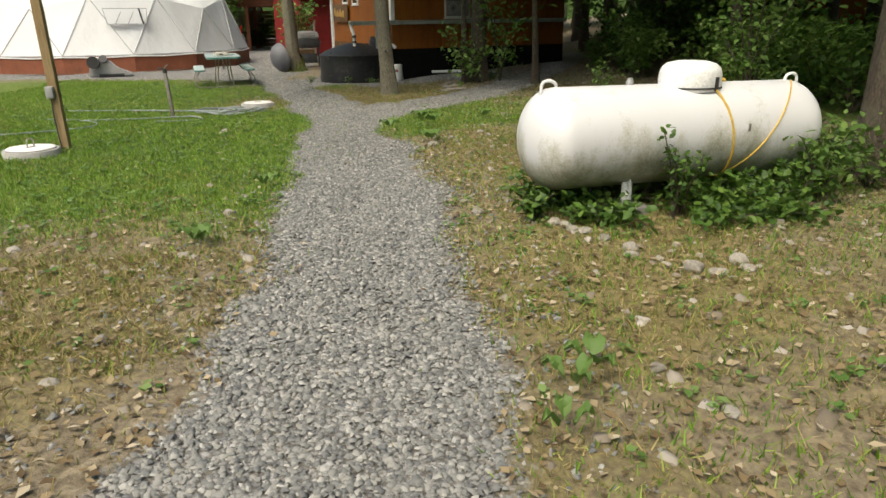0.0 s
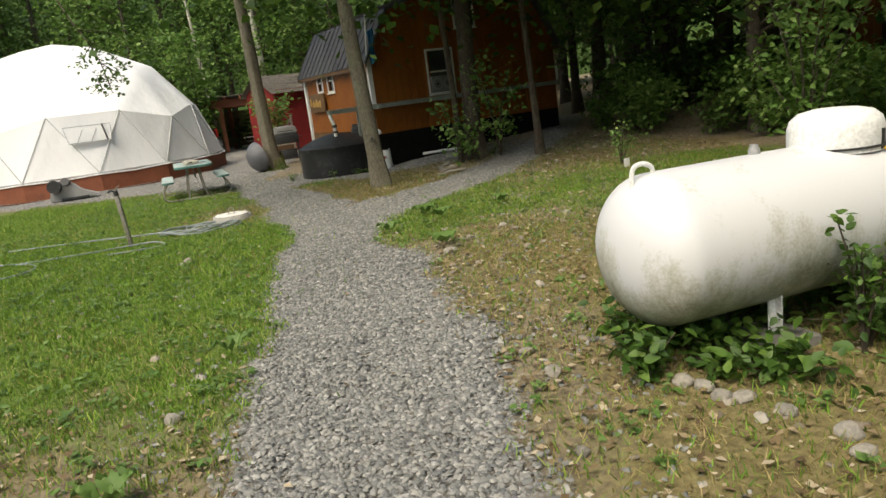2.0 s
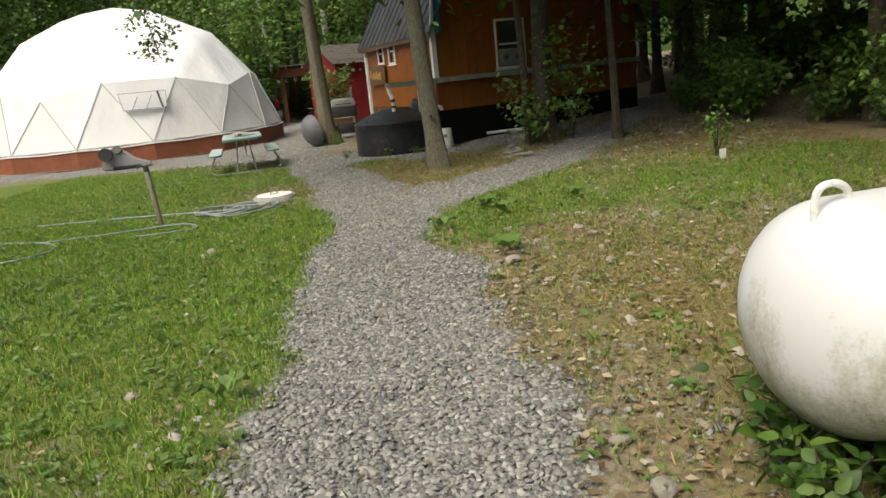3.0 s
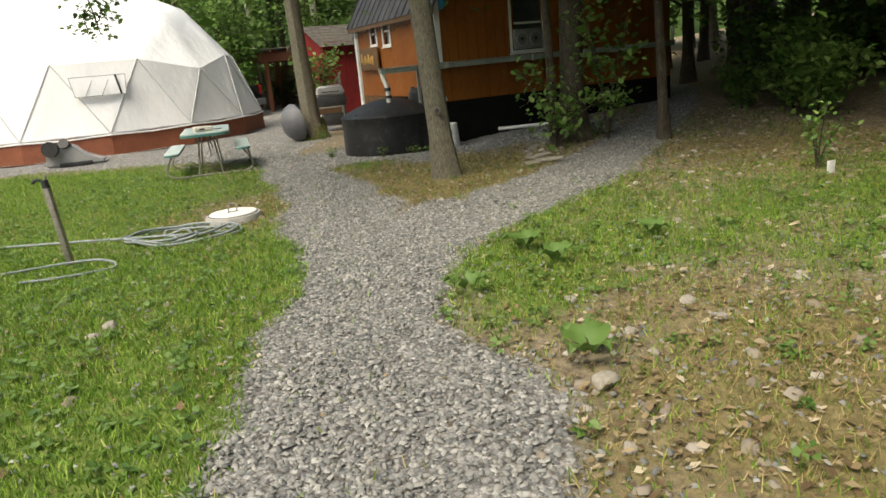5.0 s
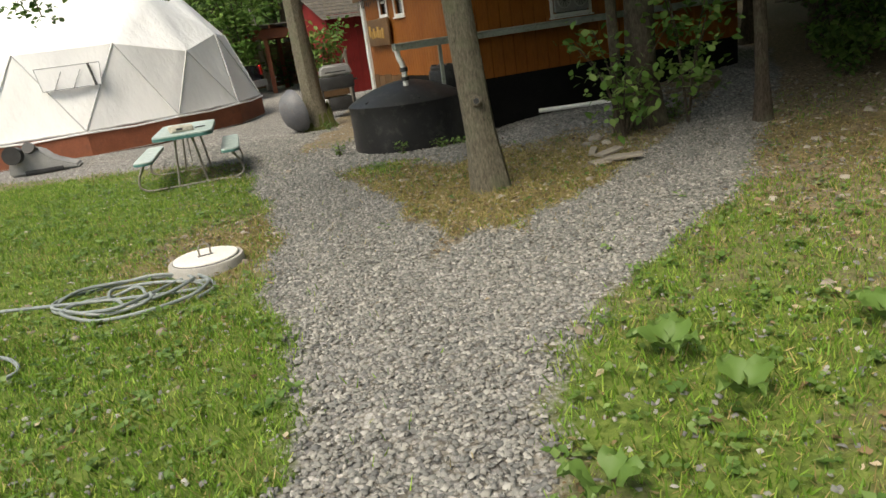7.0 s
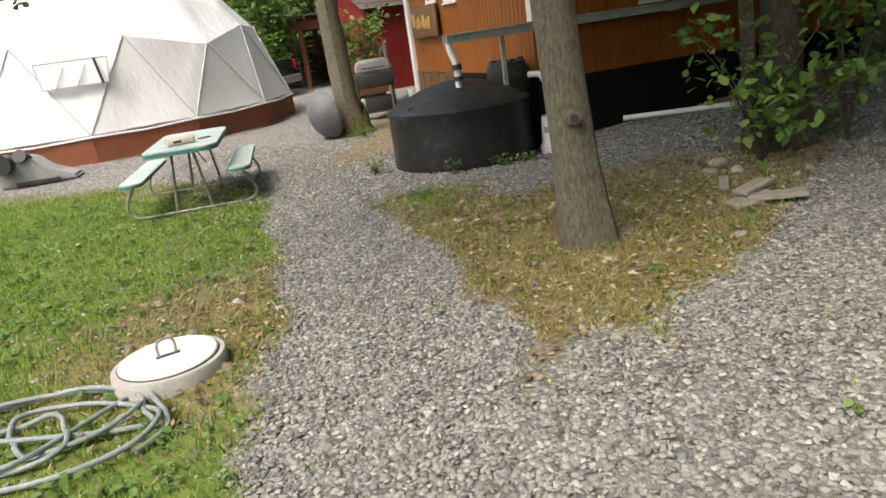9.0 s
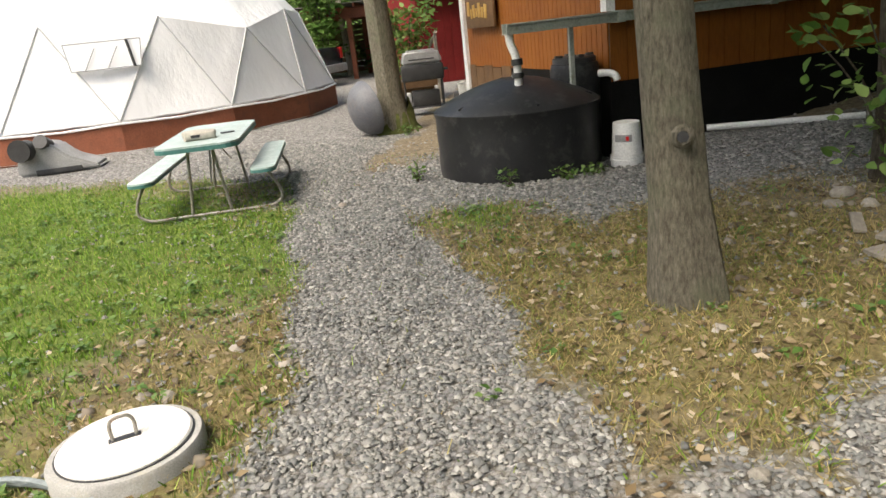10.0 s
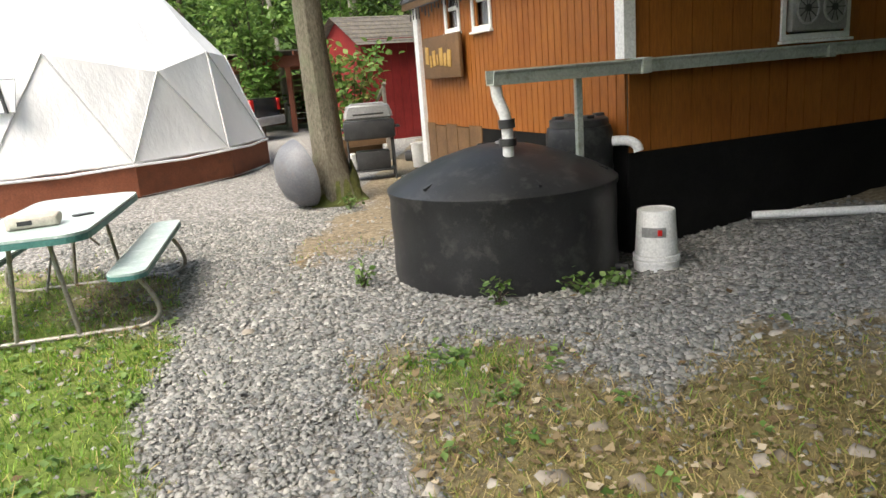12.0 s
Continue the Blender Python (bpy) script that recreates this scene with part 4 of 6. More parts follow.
# Weeds; the dark leaf and clumps beneath also stand in for the tank's shade.
CLUMPS = [(-0.42, -0.55, 0.72, 0.14, 150), (-0.3, -0.5, 0.5, 0.2, 170), (0.2, -0.5, 0.24, 0.35, 260), (0.6, -0.5, 0.22, 0.35, 260), (0.95, -0.5, 0.3, 0.35, 260), (1.3, -0.5, 0.55, 0.35, 300), (1.65, -0.3, 0.6, 0.4, 320), (1.95, 0.1, 0.6, 0.45, 320), (-1.62, -0.2, 0.24, 0.16, 120), (-1.5, 0.05, 0.3, 0.2, 140), (-1.2, -0.3, 0.12, 0.25, 120), (-0.5, 0.0, 0.16, 0.4, 260), (0.3, 0.0, 0.18, 0.45, 280), (1.1, 0.0, 0.18, 0.45, 280), (-1.0, 0.3, 0.25, 0.4, 240), (-0.1, -0.75, 0.13, 0.4, 280), (0.55, -0.8, 0.13, 0.4, 280), (-1.05, -0.05, 0.15, 0.35, 280), (-0.95, -0.5, 0.1, 0.3, 200), (0.15, -0.45, 0.15, 0.4, 280), (0.0, 0.5, 0.35, 0.5, 280), (1.0, 0.5, 0.5, 0.5, 280), (2.4, -0.25, 0.5, 0.5, 260)]
for i, (x, y, h, w, n) in enumerate(CLUMPS):
    p = TK @ Vector((0.8 * x, y, 0))
    shrub(at(p.x, p.y), 60 + i, h, w, n, 0.05 if h > 0.45 and i < 2 else 0.07, M_LEAF_MID if i in (5, 6, 7, 22) else M_LEAF, "leafy green weeds growing along the gas tank", name="weed_clump", category="weeds", stems=5 if i < 2 else 8, group="weeds by the tank")


def stone_mesh(seed, s):
    bm = bmesh.new()
    bmesh.ops.create_icosphere(bm, subdivisions=2, radius=1)
    rr = random.Random(seed)
    o = Vector((rr.uniform(0, 50), rr.uniform(0, 50), seed))
    for v in bm.verts:
        k = 1 + 0.35 * noise.noise(v.co * 0.9 + o) + 0.12 * noise.noise(v.co * 2.5 + o)
        v.co = Vector((v.co.x * s[0] * k, v.co.y * s[1] * k, v.co.z * s[2] * k))
    return mesh_of(bm, "stone", M_STONE, True)


STONES = [stone_mesh(k, (0.5, 0.4 + 0.06 * (k % 2), 0.28 + 0.03 * k)) for k in range(4)]


def stone(x, y, d, i, label="rounded tan field stone lying in the grass", group="loose stones"):
    ob = new("stone", STONES[i % 4])
    ob.matrix_world = pose(x, y, float(gz(x, y)) + d * 0.12, 0, 0, 47 * i) @ Matrix.Diagonal((d, d, d, 1))
    return tagged(ob, label, "stone", group)


rs = random.Random(9)
ROW = smooth_pts([(0.42, 7.2, 0), (0.66, 6.8, 0), (0.92, 6.3, 0), (1.2, 6.0, 0), (1.6, 6.1, 0)], 4)
for i, p in enumerate(ROW):
    stone(p.x + rs.uniform(-0.07, 0.07), p.y + rs.uniform(-0.1, 0.1), rs.uniform(0.05, 0.13) if i > 3 else rs.uniform(0.08, 0.13), i, "rounded tan stone in the row before the tank", "stones by the tank")
for i, (x, y, d) in enumerate([(-0.09, 6.54, 0.07), (-2.03, 4.74, 0.09), (0.54, 4.75, 0.08), (0.7, 4.38, 0.08), (-2.0, 5.17, 0.07), (-0.1, 7.68, 0.09), (-0.03, 7.35, 0.1), (-0.29, 11.51, 0.09), (-1.96, 7.42, 0.1), (-0.31, 10.44, 0.13), (-0.07, 10.98, 0.08), (-0.94, 11.44, 0.05), (-3.09, 11.65, 0.1), (-3.12, 11.5, 0.09), (0.33, 11.34, 0.1), (0.41, 11.08, 0.09), (-1.09, 15.0, 0.07), (-3.44, 14.74, 0.08), (0.23, 18.05, 0.17), (0.1, 17.85, 0.13), (0.3, 17.8, 0.11)]):
    stone(x, y, d, i + 3)

# ---- post, sprinkler stand, manholes, hoses ----


def fence_post():
    t = thing("utility_post", at(-4.69, 10.58, 0, 8), "weathered wooden post with a small grey outlet box", "post")
    t.matrix_world = pose(-4.69, 10.58, float(gz(-4.69, 10.58)), 0, -1.5, 8)
    part("post", bm_box(-0.05, -0.05, -0.1, 0.05, 0.05, 2.08, bevel=0.007), M_WOODPOST, t, smooth=False)
    b = part("outlet_box", bm_box(-0.075, -0.095, 0.62, 0.02, -0.05, 0.76, bevel=0.01), M_PLASTICGREY, t, "grey weatherproof outlet box")
    part("cover", bm_box(-0.065, -0.108, 0.63, 0.01, -0.097, 0.75, bevel=0.004), M_PLASTICGREY, b)
    part("cable", bm_tube(smooth_pts([(-0.03, -0.07, 0.62), (-0.035, -0.075, 0.35), (-0.02, -0.07, 0.0)], 5), 0.008, 6), M_DARK, t)


fence_post()


def manhole(x, y, rz, label):
    t = thing("manhole", at(x, y, 0, rz) @ Matrix.Scale(0.86, 4), label, "manhole", "septic manholes")
    part("riser", lathe(bmesh.new(), [(0.35, -0.1), (0.345, 0.09), (0.335, 0.105), (0.3, 0.107), (0.3, 0.08), (0, 0.08)], 40), M_CONCRETE, t)
    lid = part("lid", lathe(bmesh.new(), [(0.297, 0.082), (0.297, 0.118), (0.288, 0.126), (0, 0.13)], 40), M_LID, t, "pale concrete lid")
    part("seal", lathe(bmesh.new(), [(0.2985, 0.1), (0.306, 0.1), (0.306, 0.112), (0.2985, 0.112)], 40), M_DARK, lid)
    part("handle", bm_tube(smooth_pts([(-0.05, 0, 0.125), (-0.052, 0, 0.2), (-0.03, 0, 0.235), (0.03, 0, 0.235), (0.052, 0, 0.2), (0.05, 0, 0.125)], 4), 0.009, 8), M_STEEL, lid, "bent steel loop handle")
    part("pocket", bm_box(-0.07, -0.02, 0.127, 0.07, 0.02, 0.1335, bevel=0.002), M_DARK, lid)


manhole(-3.41, 15.19, 35, "round concrete manhole riser with a pale lid in the lawn")
manhole(-4.88, 10.17, 70, "round concrete manhole with a pale lid beside the wooden post")


def sprinkler_stand():
    t = thing("yard_hydrant", at(-4.44, 13.68) @ pose(0, 0, 0, 5, -2, 0), "grey steel yard hydrant pipe with a black head", "hydrant")
    part("pipe", bm_box(-0.026, -0.026, -0.05, 0.026, 0.026, 0.74, bevel=0.006), M_STEEL, t)
    head = part("head", bm_tube([(0, 0, 0.73), (0, 0, 0.8)], [0.034, 0.03], 12), M_DARK, t)
    part("spout", bm_tube(smooth_pts([(0, 0, 0.78), (-0.05, -0.02, 0.81), (-0.09, -0.03, 0.79)], 4), 0.014, 8), M_DARK, head)
    part("lever", bm_tube([(0, 0, 0.79), (0.03, 0, 0.84), (0.07, 0, 0.86)], [0.01, 0.008, 0.006], 6), M_STEEL, head)
    part("base_plate", bm_box(-0.1, -0.015, -0.01, 0.1, 0.015, 0.02, bevel=0.004), M_STEEL, t)


sprinkler_stand()


def hose(pts, r, mat, label):
    P = smooth_pts([(x, y, float(gz(x, y)) + r + 0.012 + dz) for x, y, dz in pts], 7)
    single("garden_hose", bm_tube(P, r, 8), mat, pose(0, 0, 0), label, "hose")


coil = []
for k in range(44):
    a, q = 0.55 * k, 0.27 + 0.15 * math.sin(k * 0.37)
    coil.append((-3.78 + 0.06 * math.sin(k * 0.9) + q * math.cos(a) * 1.35, 14.6 + q * math.sin(a), 0.012 * (k % 4)))
hose([(-6.4, 14.3, 0), (-5.3, 14.5, 0)] + coil + [(-3.5, 14.95, 0), (-3.3, 14.8, 0.03), (-3.15, 14.6, 0), (-3.2, 14.4, 0)], 0.013, M_HOSE, "long grey garden hose coiled loosely on the lawn")
hose([(-5.6, 13.0, 0), (-4.9, 13.3, 0), (-4.45, 13.62, 0.01), (-4.1, 13.6, 0.03), (-3.9, 13.4, 0), (-4.15, 13.15, 0), (-4.5, 13.0, 0)], 0.012, M_HOSE, "short grey hose looped at the hydrant's foot")
hose([(-6.4, 11.5, 0), (-5.7, 11.9, 0), (-5.2, 12.4, 0), (-5.4, 12.9, 0), (-6.2, 13.2, 0)], 0.012, M_HOSE, "grey hose trailing through the grass")

# ---- picnic table ----


def picnic_table():
    t = thing("picnic_table", pose(-5.214, 19.84, -0.06, 0, 0, 17.6) @ Matrix.Scale(0.93, 4), "teal picnic table, tops paled for sky reflection, with bent steel tube legs", "picnic table")
    w, d = 1.02, 0.72

    def slab(bm, x0, y0, x1, y1, z, th, r):
        pts = []
        for cx, cy, a0 in ((x1 - r, y1 - r, 0), (x0 + r, y1 - r, 90), (x0 + r, y0 + r, 180), (x1 - r, y0 + r, 270)):
            for k in range(6):
                a = radians(a0 + 18 * k)
                pts.append((cx + r * math.cos(a), cy + r * math.sin(a)))
        lo = [bm.verts.new((x, y, z)) for x, y in pts]
        hi = [bm.verts.new((x, y, z + th)) for x, y in pts]
        bm.faces.new(lo[::-1])
        bm.faces.new(hi)
        for i in range(len(lo)):
            j = (i + 1) % len(lo)
            bm.faces.new((lo[i], lo[j], hi[j], hi[i]))
        return bm

    top = part("tabletop", slab(bmesh.new(), -0.41, -1.0, 0.41, 1.0, 0.742, 0.018, 0.16), M_TEAL, t, smooth=False)
    part("edge_band", slab(bmesh.new(), -0.415, -1.005, 0.415, 1.005, 0.7, 0.04, 0.165), M_TEAL_EDGE, top, "dark teal moulded edge", smooth=False)
    for s in (-1, 1):
        b = part("bench", slab(bmesh.new(), s * 0.6 - 0.125, -1.0, s * 0.6 + 0.125, 1.0, 0.44, 0.016, 0.1), M_TEAL, t, smooth=False)
        part("edge_band", slab(bmesh.new(), s * 0.6 - 0.129, -1.004, s * 0.6 + 0.129, 1.004, 0.41, 0.029, 0.104), M_TEAL_EDGE, b, smooth=False)
    for y in (-0.76, 0.76):
        pts = smooth_pts([(-0.6, y, 0.41), (-0.7, y, 0.25), (-0.73, y, 0.1), (-0.62, y, 0.02), (-0.4, y, 0.015), (0, y, 0.015), (0.4, y, 0.015), (0.62, y, 0.02), (0.73, y, 0.1), (0.7, y, 0.25), (0.6, y, 0.41)], 4)
        part("floor_rail", bm_tube(pts, 0.017, 10), M_STEEL, t)
        for s in (-1, 1):
            part("leg", bm_tube([(s * 0.2, y, 0.015), (s * 0.12, y, 0.7)], 0.016, 10), M_STEEL, t)
        part("brace", bm_tube([(0.05, y, 0.35), (0, y * 0.2, 0.69)], 0.009, 8), M_STEEL, t)
    return t


PT = picnic_table().matrix_world.copy()
t = thing("paper_bag", PT @ pose(-0.02, -0.5, 0.7605, 0, 0, 12), "crumpled printed paper bag lying on the table", "bag")
bm = bm_box(-0.17, -0.11, 0, 0.17, 0.11, 0.09, bevel=0.025)
bmesh.ops.subdivide_edges(bm, edges=bm.edges, cuts=2)
for v in bm.verts:
    if v.co.z > 0.01:
        v.co += Vector((noise.noise(v.co * 9), noise.noise(v.co * 9 + Vector((4, 0, 0))), noise.noise(v.co * 7))) * 0.022
part("bag", bm, M_PAPER, t)
part("print", bm_box(-0.09, -0.119, 0.03, 0.0, -0.115, 0.06), M_DARK, t, "dark printed mark")
single("phone_case", bm_box(-0.07, -0.035, 0, 0.07, 0.035, 0.012, bevel=0.004), M_DARK, PT @ pose(0.22, -0.2, 0.7605, 0, 0, 30), "flat black case lying on the table", "case")


def burdock(x, y, n, size, rz):
    t = thing("burdock_plant", at(x, y, 0, rz), "low burdock plant with large crinkled green leaves", "weed", "burdock plants")
    for k in range(n):
        a = 360 / n * k + 23 * (k % 2)
        L, W = size * (1 - 0.12 * (k % 3)), size * 0.42
        bm = bmesh.new()
        g = [[bm.verts.new((W * math.sin(math.pi * min(0.97, (i / 6) ** 0.75 + 0.02)) * (j / 2 - 1) + 0.0, 0.03 + L * i / 6, 0.05 + 0.07 * math.sin(2.4 * i / 6) + 0.02 * abs(j / 2 - 1) + 0.012 * math.sin(4 * j + 2 * i))) for j in range(5)] for i in range(7)]
        for i in range(6):
            for j in range(4):
                bm.faces.new((g[i][j], g[i][j + 1], g[i + 1][j + 1], g[i + 1][j]))
        bmesh.ops.rotate(bm, verts=bm.verts, cent=(0, 0, 0), matrix=Matrix.Rotation(radians(a), 3, "Z"))
        part("leaf", bm, M_WEED, t)


for x, y, n, s, rz in ((-0.34, 10.68, 4, 0.17, 30), (-0.43, 12.67, 5, 0.15, 80), (-0.27, 12.25, 4, 0.14, 10), (0.25, 4.74, 3, 0.12, 200), (0.13, 4.58, 3, 0.1, 60), (0.04, 4.26, 3, 0.08, 120), (-0.88, 11.76, 4, 0.12, 150), (0.52, 12.72, 4, 0.14, 40), (-1.85, 8.3, 4, 0.1, 0), (-1.95, 6.6, 5, 0.11, 90)):
    burdock(x, y, n, s, rz)

for i, (x, y, h, w, n) in enumerate([(3.9, 19.7, 0.7, 0.5, 420), (4.45, 19.0, 0.8, 0.6, 520), (5.0, 19.7, 1.0, 0.7, 600), (5.5, 17.4, 0.9, 0.7, 560), (5.9, 16.2, 1.0, 0.7, 560), (4.3, 20.9, 0.8, 0.6, 460), (6.1, 14.9, 0.8, 0.6, 460)]):
    shrub(at(x, y), 90 + i, h, w, n, 0.1, M_LEAF_LIGHT if i % 3 else M_LEAF_MID, "low leafy green bush at the wood's edge", group="bushes at the wood's edge")

# ---- dome greenhouse ----
DX, DY, DR, DZ0, DZ1 = -11.087, 27.813, 4.55, 0.5, 4.46
DOME_TURN = -36.53


def geodesic(freq=3):
    """Nodes and triangles of the upper part of a subdivided icosahedron that stands on a point, radius 1, cut at the 15-sided ring."""
    z1, r1 = 1 / math.sqrt(5), 2 / math.sqrt(5)
    ico = [Vector((0, 0, 1))] + [Vector((r1 * math.cos(math.tau * k / 5), r1 * math.sin(math.tau * k / 5), z1)) for k in range(5)]
    ico += [Vector((r1 * math.cos(math.tau * (k + 0.5) / 5), r1 * math.sin(math.tau * (k + 0.5) / 5), -z1)) for k in range(5)]
    tris = []
    for k in range(5):
        a, b = 1 + k, 1 + (k + 1) % 5
        tris += [(0, a, b), (a, 6 + k, b), (b, 6 + k, 6 + (k + 1) % 5)]
    nodes, index, out = [], {}, []

    def node(p):
        key = tuple(round(c, 4) for c in p)
        if key not in index:
            index[key] = len(nodes)
            nodes.append(p.normalized())
        return index[key]

    for a, b, c in tris:
        A, B, C = ico[a], ico[b], ico[c]

        def pt(i, j):
            return node(A + (B - A) * (i / freq) + (C - A) * (j / freq))
        for i in range(freq):
            for j in range(freq - i):
                out.append((pt(i, j), pt(i + 1, j), pt(i, j + 1)))
                if i + j < freq - 1:
                    out.append((pt(i + 1, j), pt(i + 1, j + 1), pt(i, j + 1)))
    levels = {}
    for i, p in enumerate(nodes):
        levels[i] = p.z
    keep = [f for f in out if min(levels[i] for i in f) > 0.02]
    return nodes, keep


def dome():
    nodes, faces = geodesic()
    used = sorted({i for f in faces for i in f})
    low = [i for i in used if nodes[i].z < 0.35]
    ring_z = sum(nodes[i].z for i in low) / len(low)
    rot = radians(DOME_TURN + 12)
    turn = radians(DOME_TURN)
    pos = {}
    for i in used:
        p = nodes[i]
        a = math.atan2(p.y, p.x) + rot
        rad = math.hypot(p.x, p.y)
        z = DZ0 + (p.z - ring_z) / (1 - ring_z) * (DZ1 - DZ0)
        if i in low:
            rad, z = 1.0 * math.sin(math.acos(ring_z)), DZ0
            a = turn + round((a - turn) / radians(24)) * radians(24)
        pos[i] = Vector((DR * rad / math.sin(math.acos(ring_z)) * math.cos(a), DR * rad / math.sin(math.acos(ring_z)) * math.sin(a), z))
    t = thing("dome_greenhouse", pose(DX, DY, 0), "large white sheeted dome greenhouse on a red-brown plywood base", "greenhouse")
    # sheeting, triangle by triangle, slightly slack
    edges, upper, lower = set(), bmesh.new(), bmesh.new()
    for f in faces:
        pts = [pos[i] for i in f]
        c = sum(pts, Vector()) / 3
        if (pts[1] - pts[0]).cross(pts[2] - pts[0]).dot(c) < 0:
            pts = [pts[0], pts[2], pts[1]]
        is_low = any(i in low for i in f)
        for a in range(3):
            edges.add((tuple(sorted((f[a], f[(a + 1) % 3]))), is_low))
        n = (pts[1] - pts[0]).cross(pts[2] - pts[0]).normalized()
        bm = lower if is_low else upper
        k = 6
        grid = {}
        for i in range(k + 1):
            for j in range(k + 1 - i):
                a, b = i / k, j / k
                p = pts[0] * (1 - a - b) + pts[1] * a + pts[2] * b
                slack = 27 * a * b * (1 - a - b)
                p = p - n * 0.045 * slack + n * 0.03 * noise.noise(p * 1.8) * min(1, slack * 2)
                grid[i, j] = bm.verts.new(p)
        for i in range(k):
            for j in range(k - i):
                for q in ([(i, j), (i + 1, j), (i, j + 1)], [(i + 1, j), (i + 1, j + 1), (i, j + 1)]):
                    if q[1][0] + q[1][1] > k or q[2][0] + q[2][1] > k:
                        continue
                    bm.faces.new([grid[x] for x in q])
    for bm in (upper, lower):
        bmesh.ops.remove_doubles(bm, verts=bm.verts, dist=0.004)
        loose = [v for v in bm.verts if not v.link_faces]
        bmesh.ops.delete(bm, geom=loose, context="VERTS")
    part("top_tarpaulin", upper, M_TARP, t, "bright white opaque tarpaulin")
    sheet = part("side_sheeting", lower, M_FILM, t, "milky translucent plastic sheeting")
    done = set()
    for (a, b), is_low in sorted(edges):
        if (a, b) in done:
            continue
        done.add((a, b))
        p, q = pos[a] * 0.992, pos[b] * 0.992
        p.z, q.z = pos[a].z - 0.02, pos[b].z - 0.02
        part("strut", bm_tube([p, q], 0.017, 6, False), M_STRUT, t)
        if a in low or b in low or is_low:
            p, q = pos[a] * 1.002, pos[b] * 1.002
            bm = bmesh.new()
            tube(bm, [p + (q - p) * (k / 8) + Vector((0, 0, 0.006 * math.sin(9 * k))) for k in range(9)], 0.013, 6, False)
            part("seam", bm, M_SEAM, t, "grey taped seam")
    # apron of tarpaulin over the upper nodes and the plywood base wall
    ring = [(DOME_TURN + 24 * k) for k in range(15)]
    for k, a in enumerate(ring):
        p0 = Vector((math.cos(radians(a)), math.sin(radians(a)), 0)) * (DR + 0.03)
        p1 = Vector((math.cos(radians(a + 24)), math.sin(radians(a + 24)), 0)) * (DR + 0.03)
        d = (p1 - p0).normalized()
        inward = Vector((-(p0 + p1).x, -(p0 + p1).y, 0)).normalized() * 0.04
        bm = bmesh.new()
        vs = [bm.verts.new(p) for p in (p0, p1, p1 + inward, p0 + inward)]
        f = bm.faces.new(vs)
        z0 = -0.3
        bmesh.ops.translate(bm, verts=bm.verts, vec=(0, 0, z0))
        r = bmesh.ops.extrude_face_region(bm, geom=[f])
        bmesh.ops.translate(bm, verts=[g for g in r["geom"] if isinstance(g, bmesh.types.BMVert)], vec=(0, 0, 0.47 - z0))
        bmesh.ops.recalc_face_normals(bm, faces=bm.faces)
        part("base_panel", bm, M_PLY, t, smooth=False)
        bm = bmesh.new()
        tube(bm, [p0 * 1.003 + Vector((0, 0, 0.47)), (p0 + p1) * 0.5015 + Vector((0, 0, 0.44)), p1 * 1.003 + Vector((0, 0, 0.47))], 0.02, 6, False)
        part("hem", bm, M_FILM, t)
    # frame and prop of the open vent
    w = radians(DOME_TURN - 24)
    c = Vector((math.cos(w), math.sin(w), 0))
    s = Vector((-c.y, c.x, 0))
    lo, hi = c * 4.3, c * 4.14
    frame_pts = [(-0.56, lo, 1.36), (0.52, lo, 1.36), (0.58, hi, 1.8), (-0.62, hi, 1.8)]
    frame_pts = [p + s * q + Vector((0, 0, z)) for q, p, z in frame_pts]
    for a in range(4):
        part("vent_bar", bm_tube([frame_pts[a], frame_pts[(a + 1) % 4]], 0.008, 6), M_STRUT, t)
    bm = bmesh.new()
    f = bm.faces.new([bm.verts.new(p - c * 0.004) for p in frame_pts])
    bmesh.ops.solidify(bm, geom=[f], thickness=0.004)
    part("vent_pane", bm, M_FILM, t, "clear vent pane", smooth=False)
    part("vent_prop", bm_tube([frame_pts[1] - s * 0.1 + c * 0.02, frame_pts[2] - s * 0.22 + c * 0.03], 0.024, 6), M_DARK, t, "dark prop of the vent")
    for a in (-0.35, 0.0):
        part("vent_stay", bm_tube([lo + s * a + Vector((0, 0, 1.36)) + c * 0.015, hi + s * (a + 0.2) + Vector((0, 0, 1.7)) + c * 0.06], 0.008, 6), M_STRUT, t)
    part("floor", lathe(bmesh.new(), [(0, 0.012), (4.6, 0.012)], 30), M_CONCRETE, t)


dome()


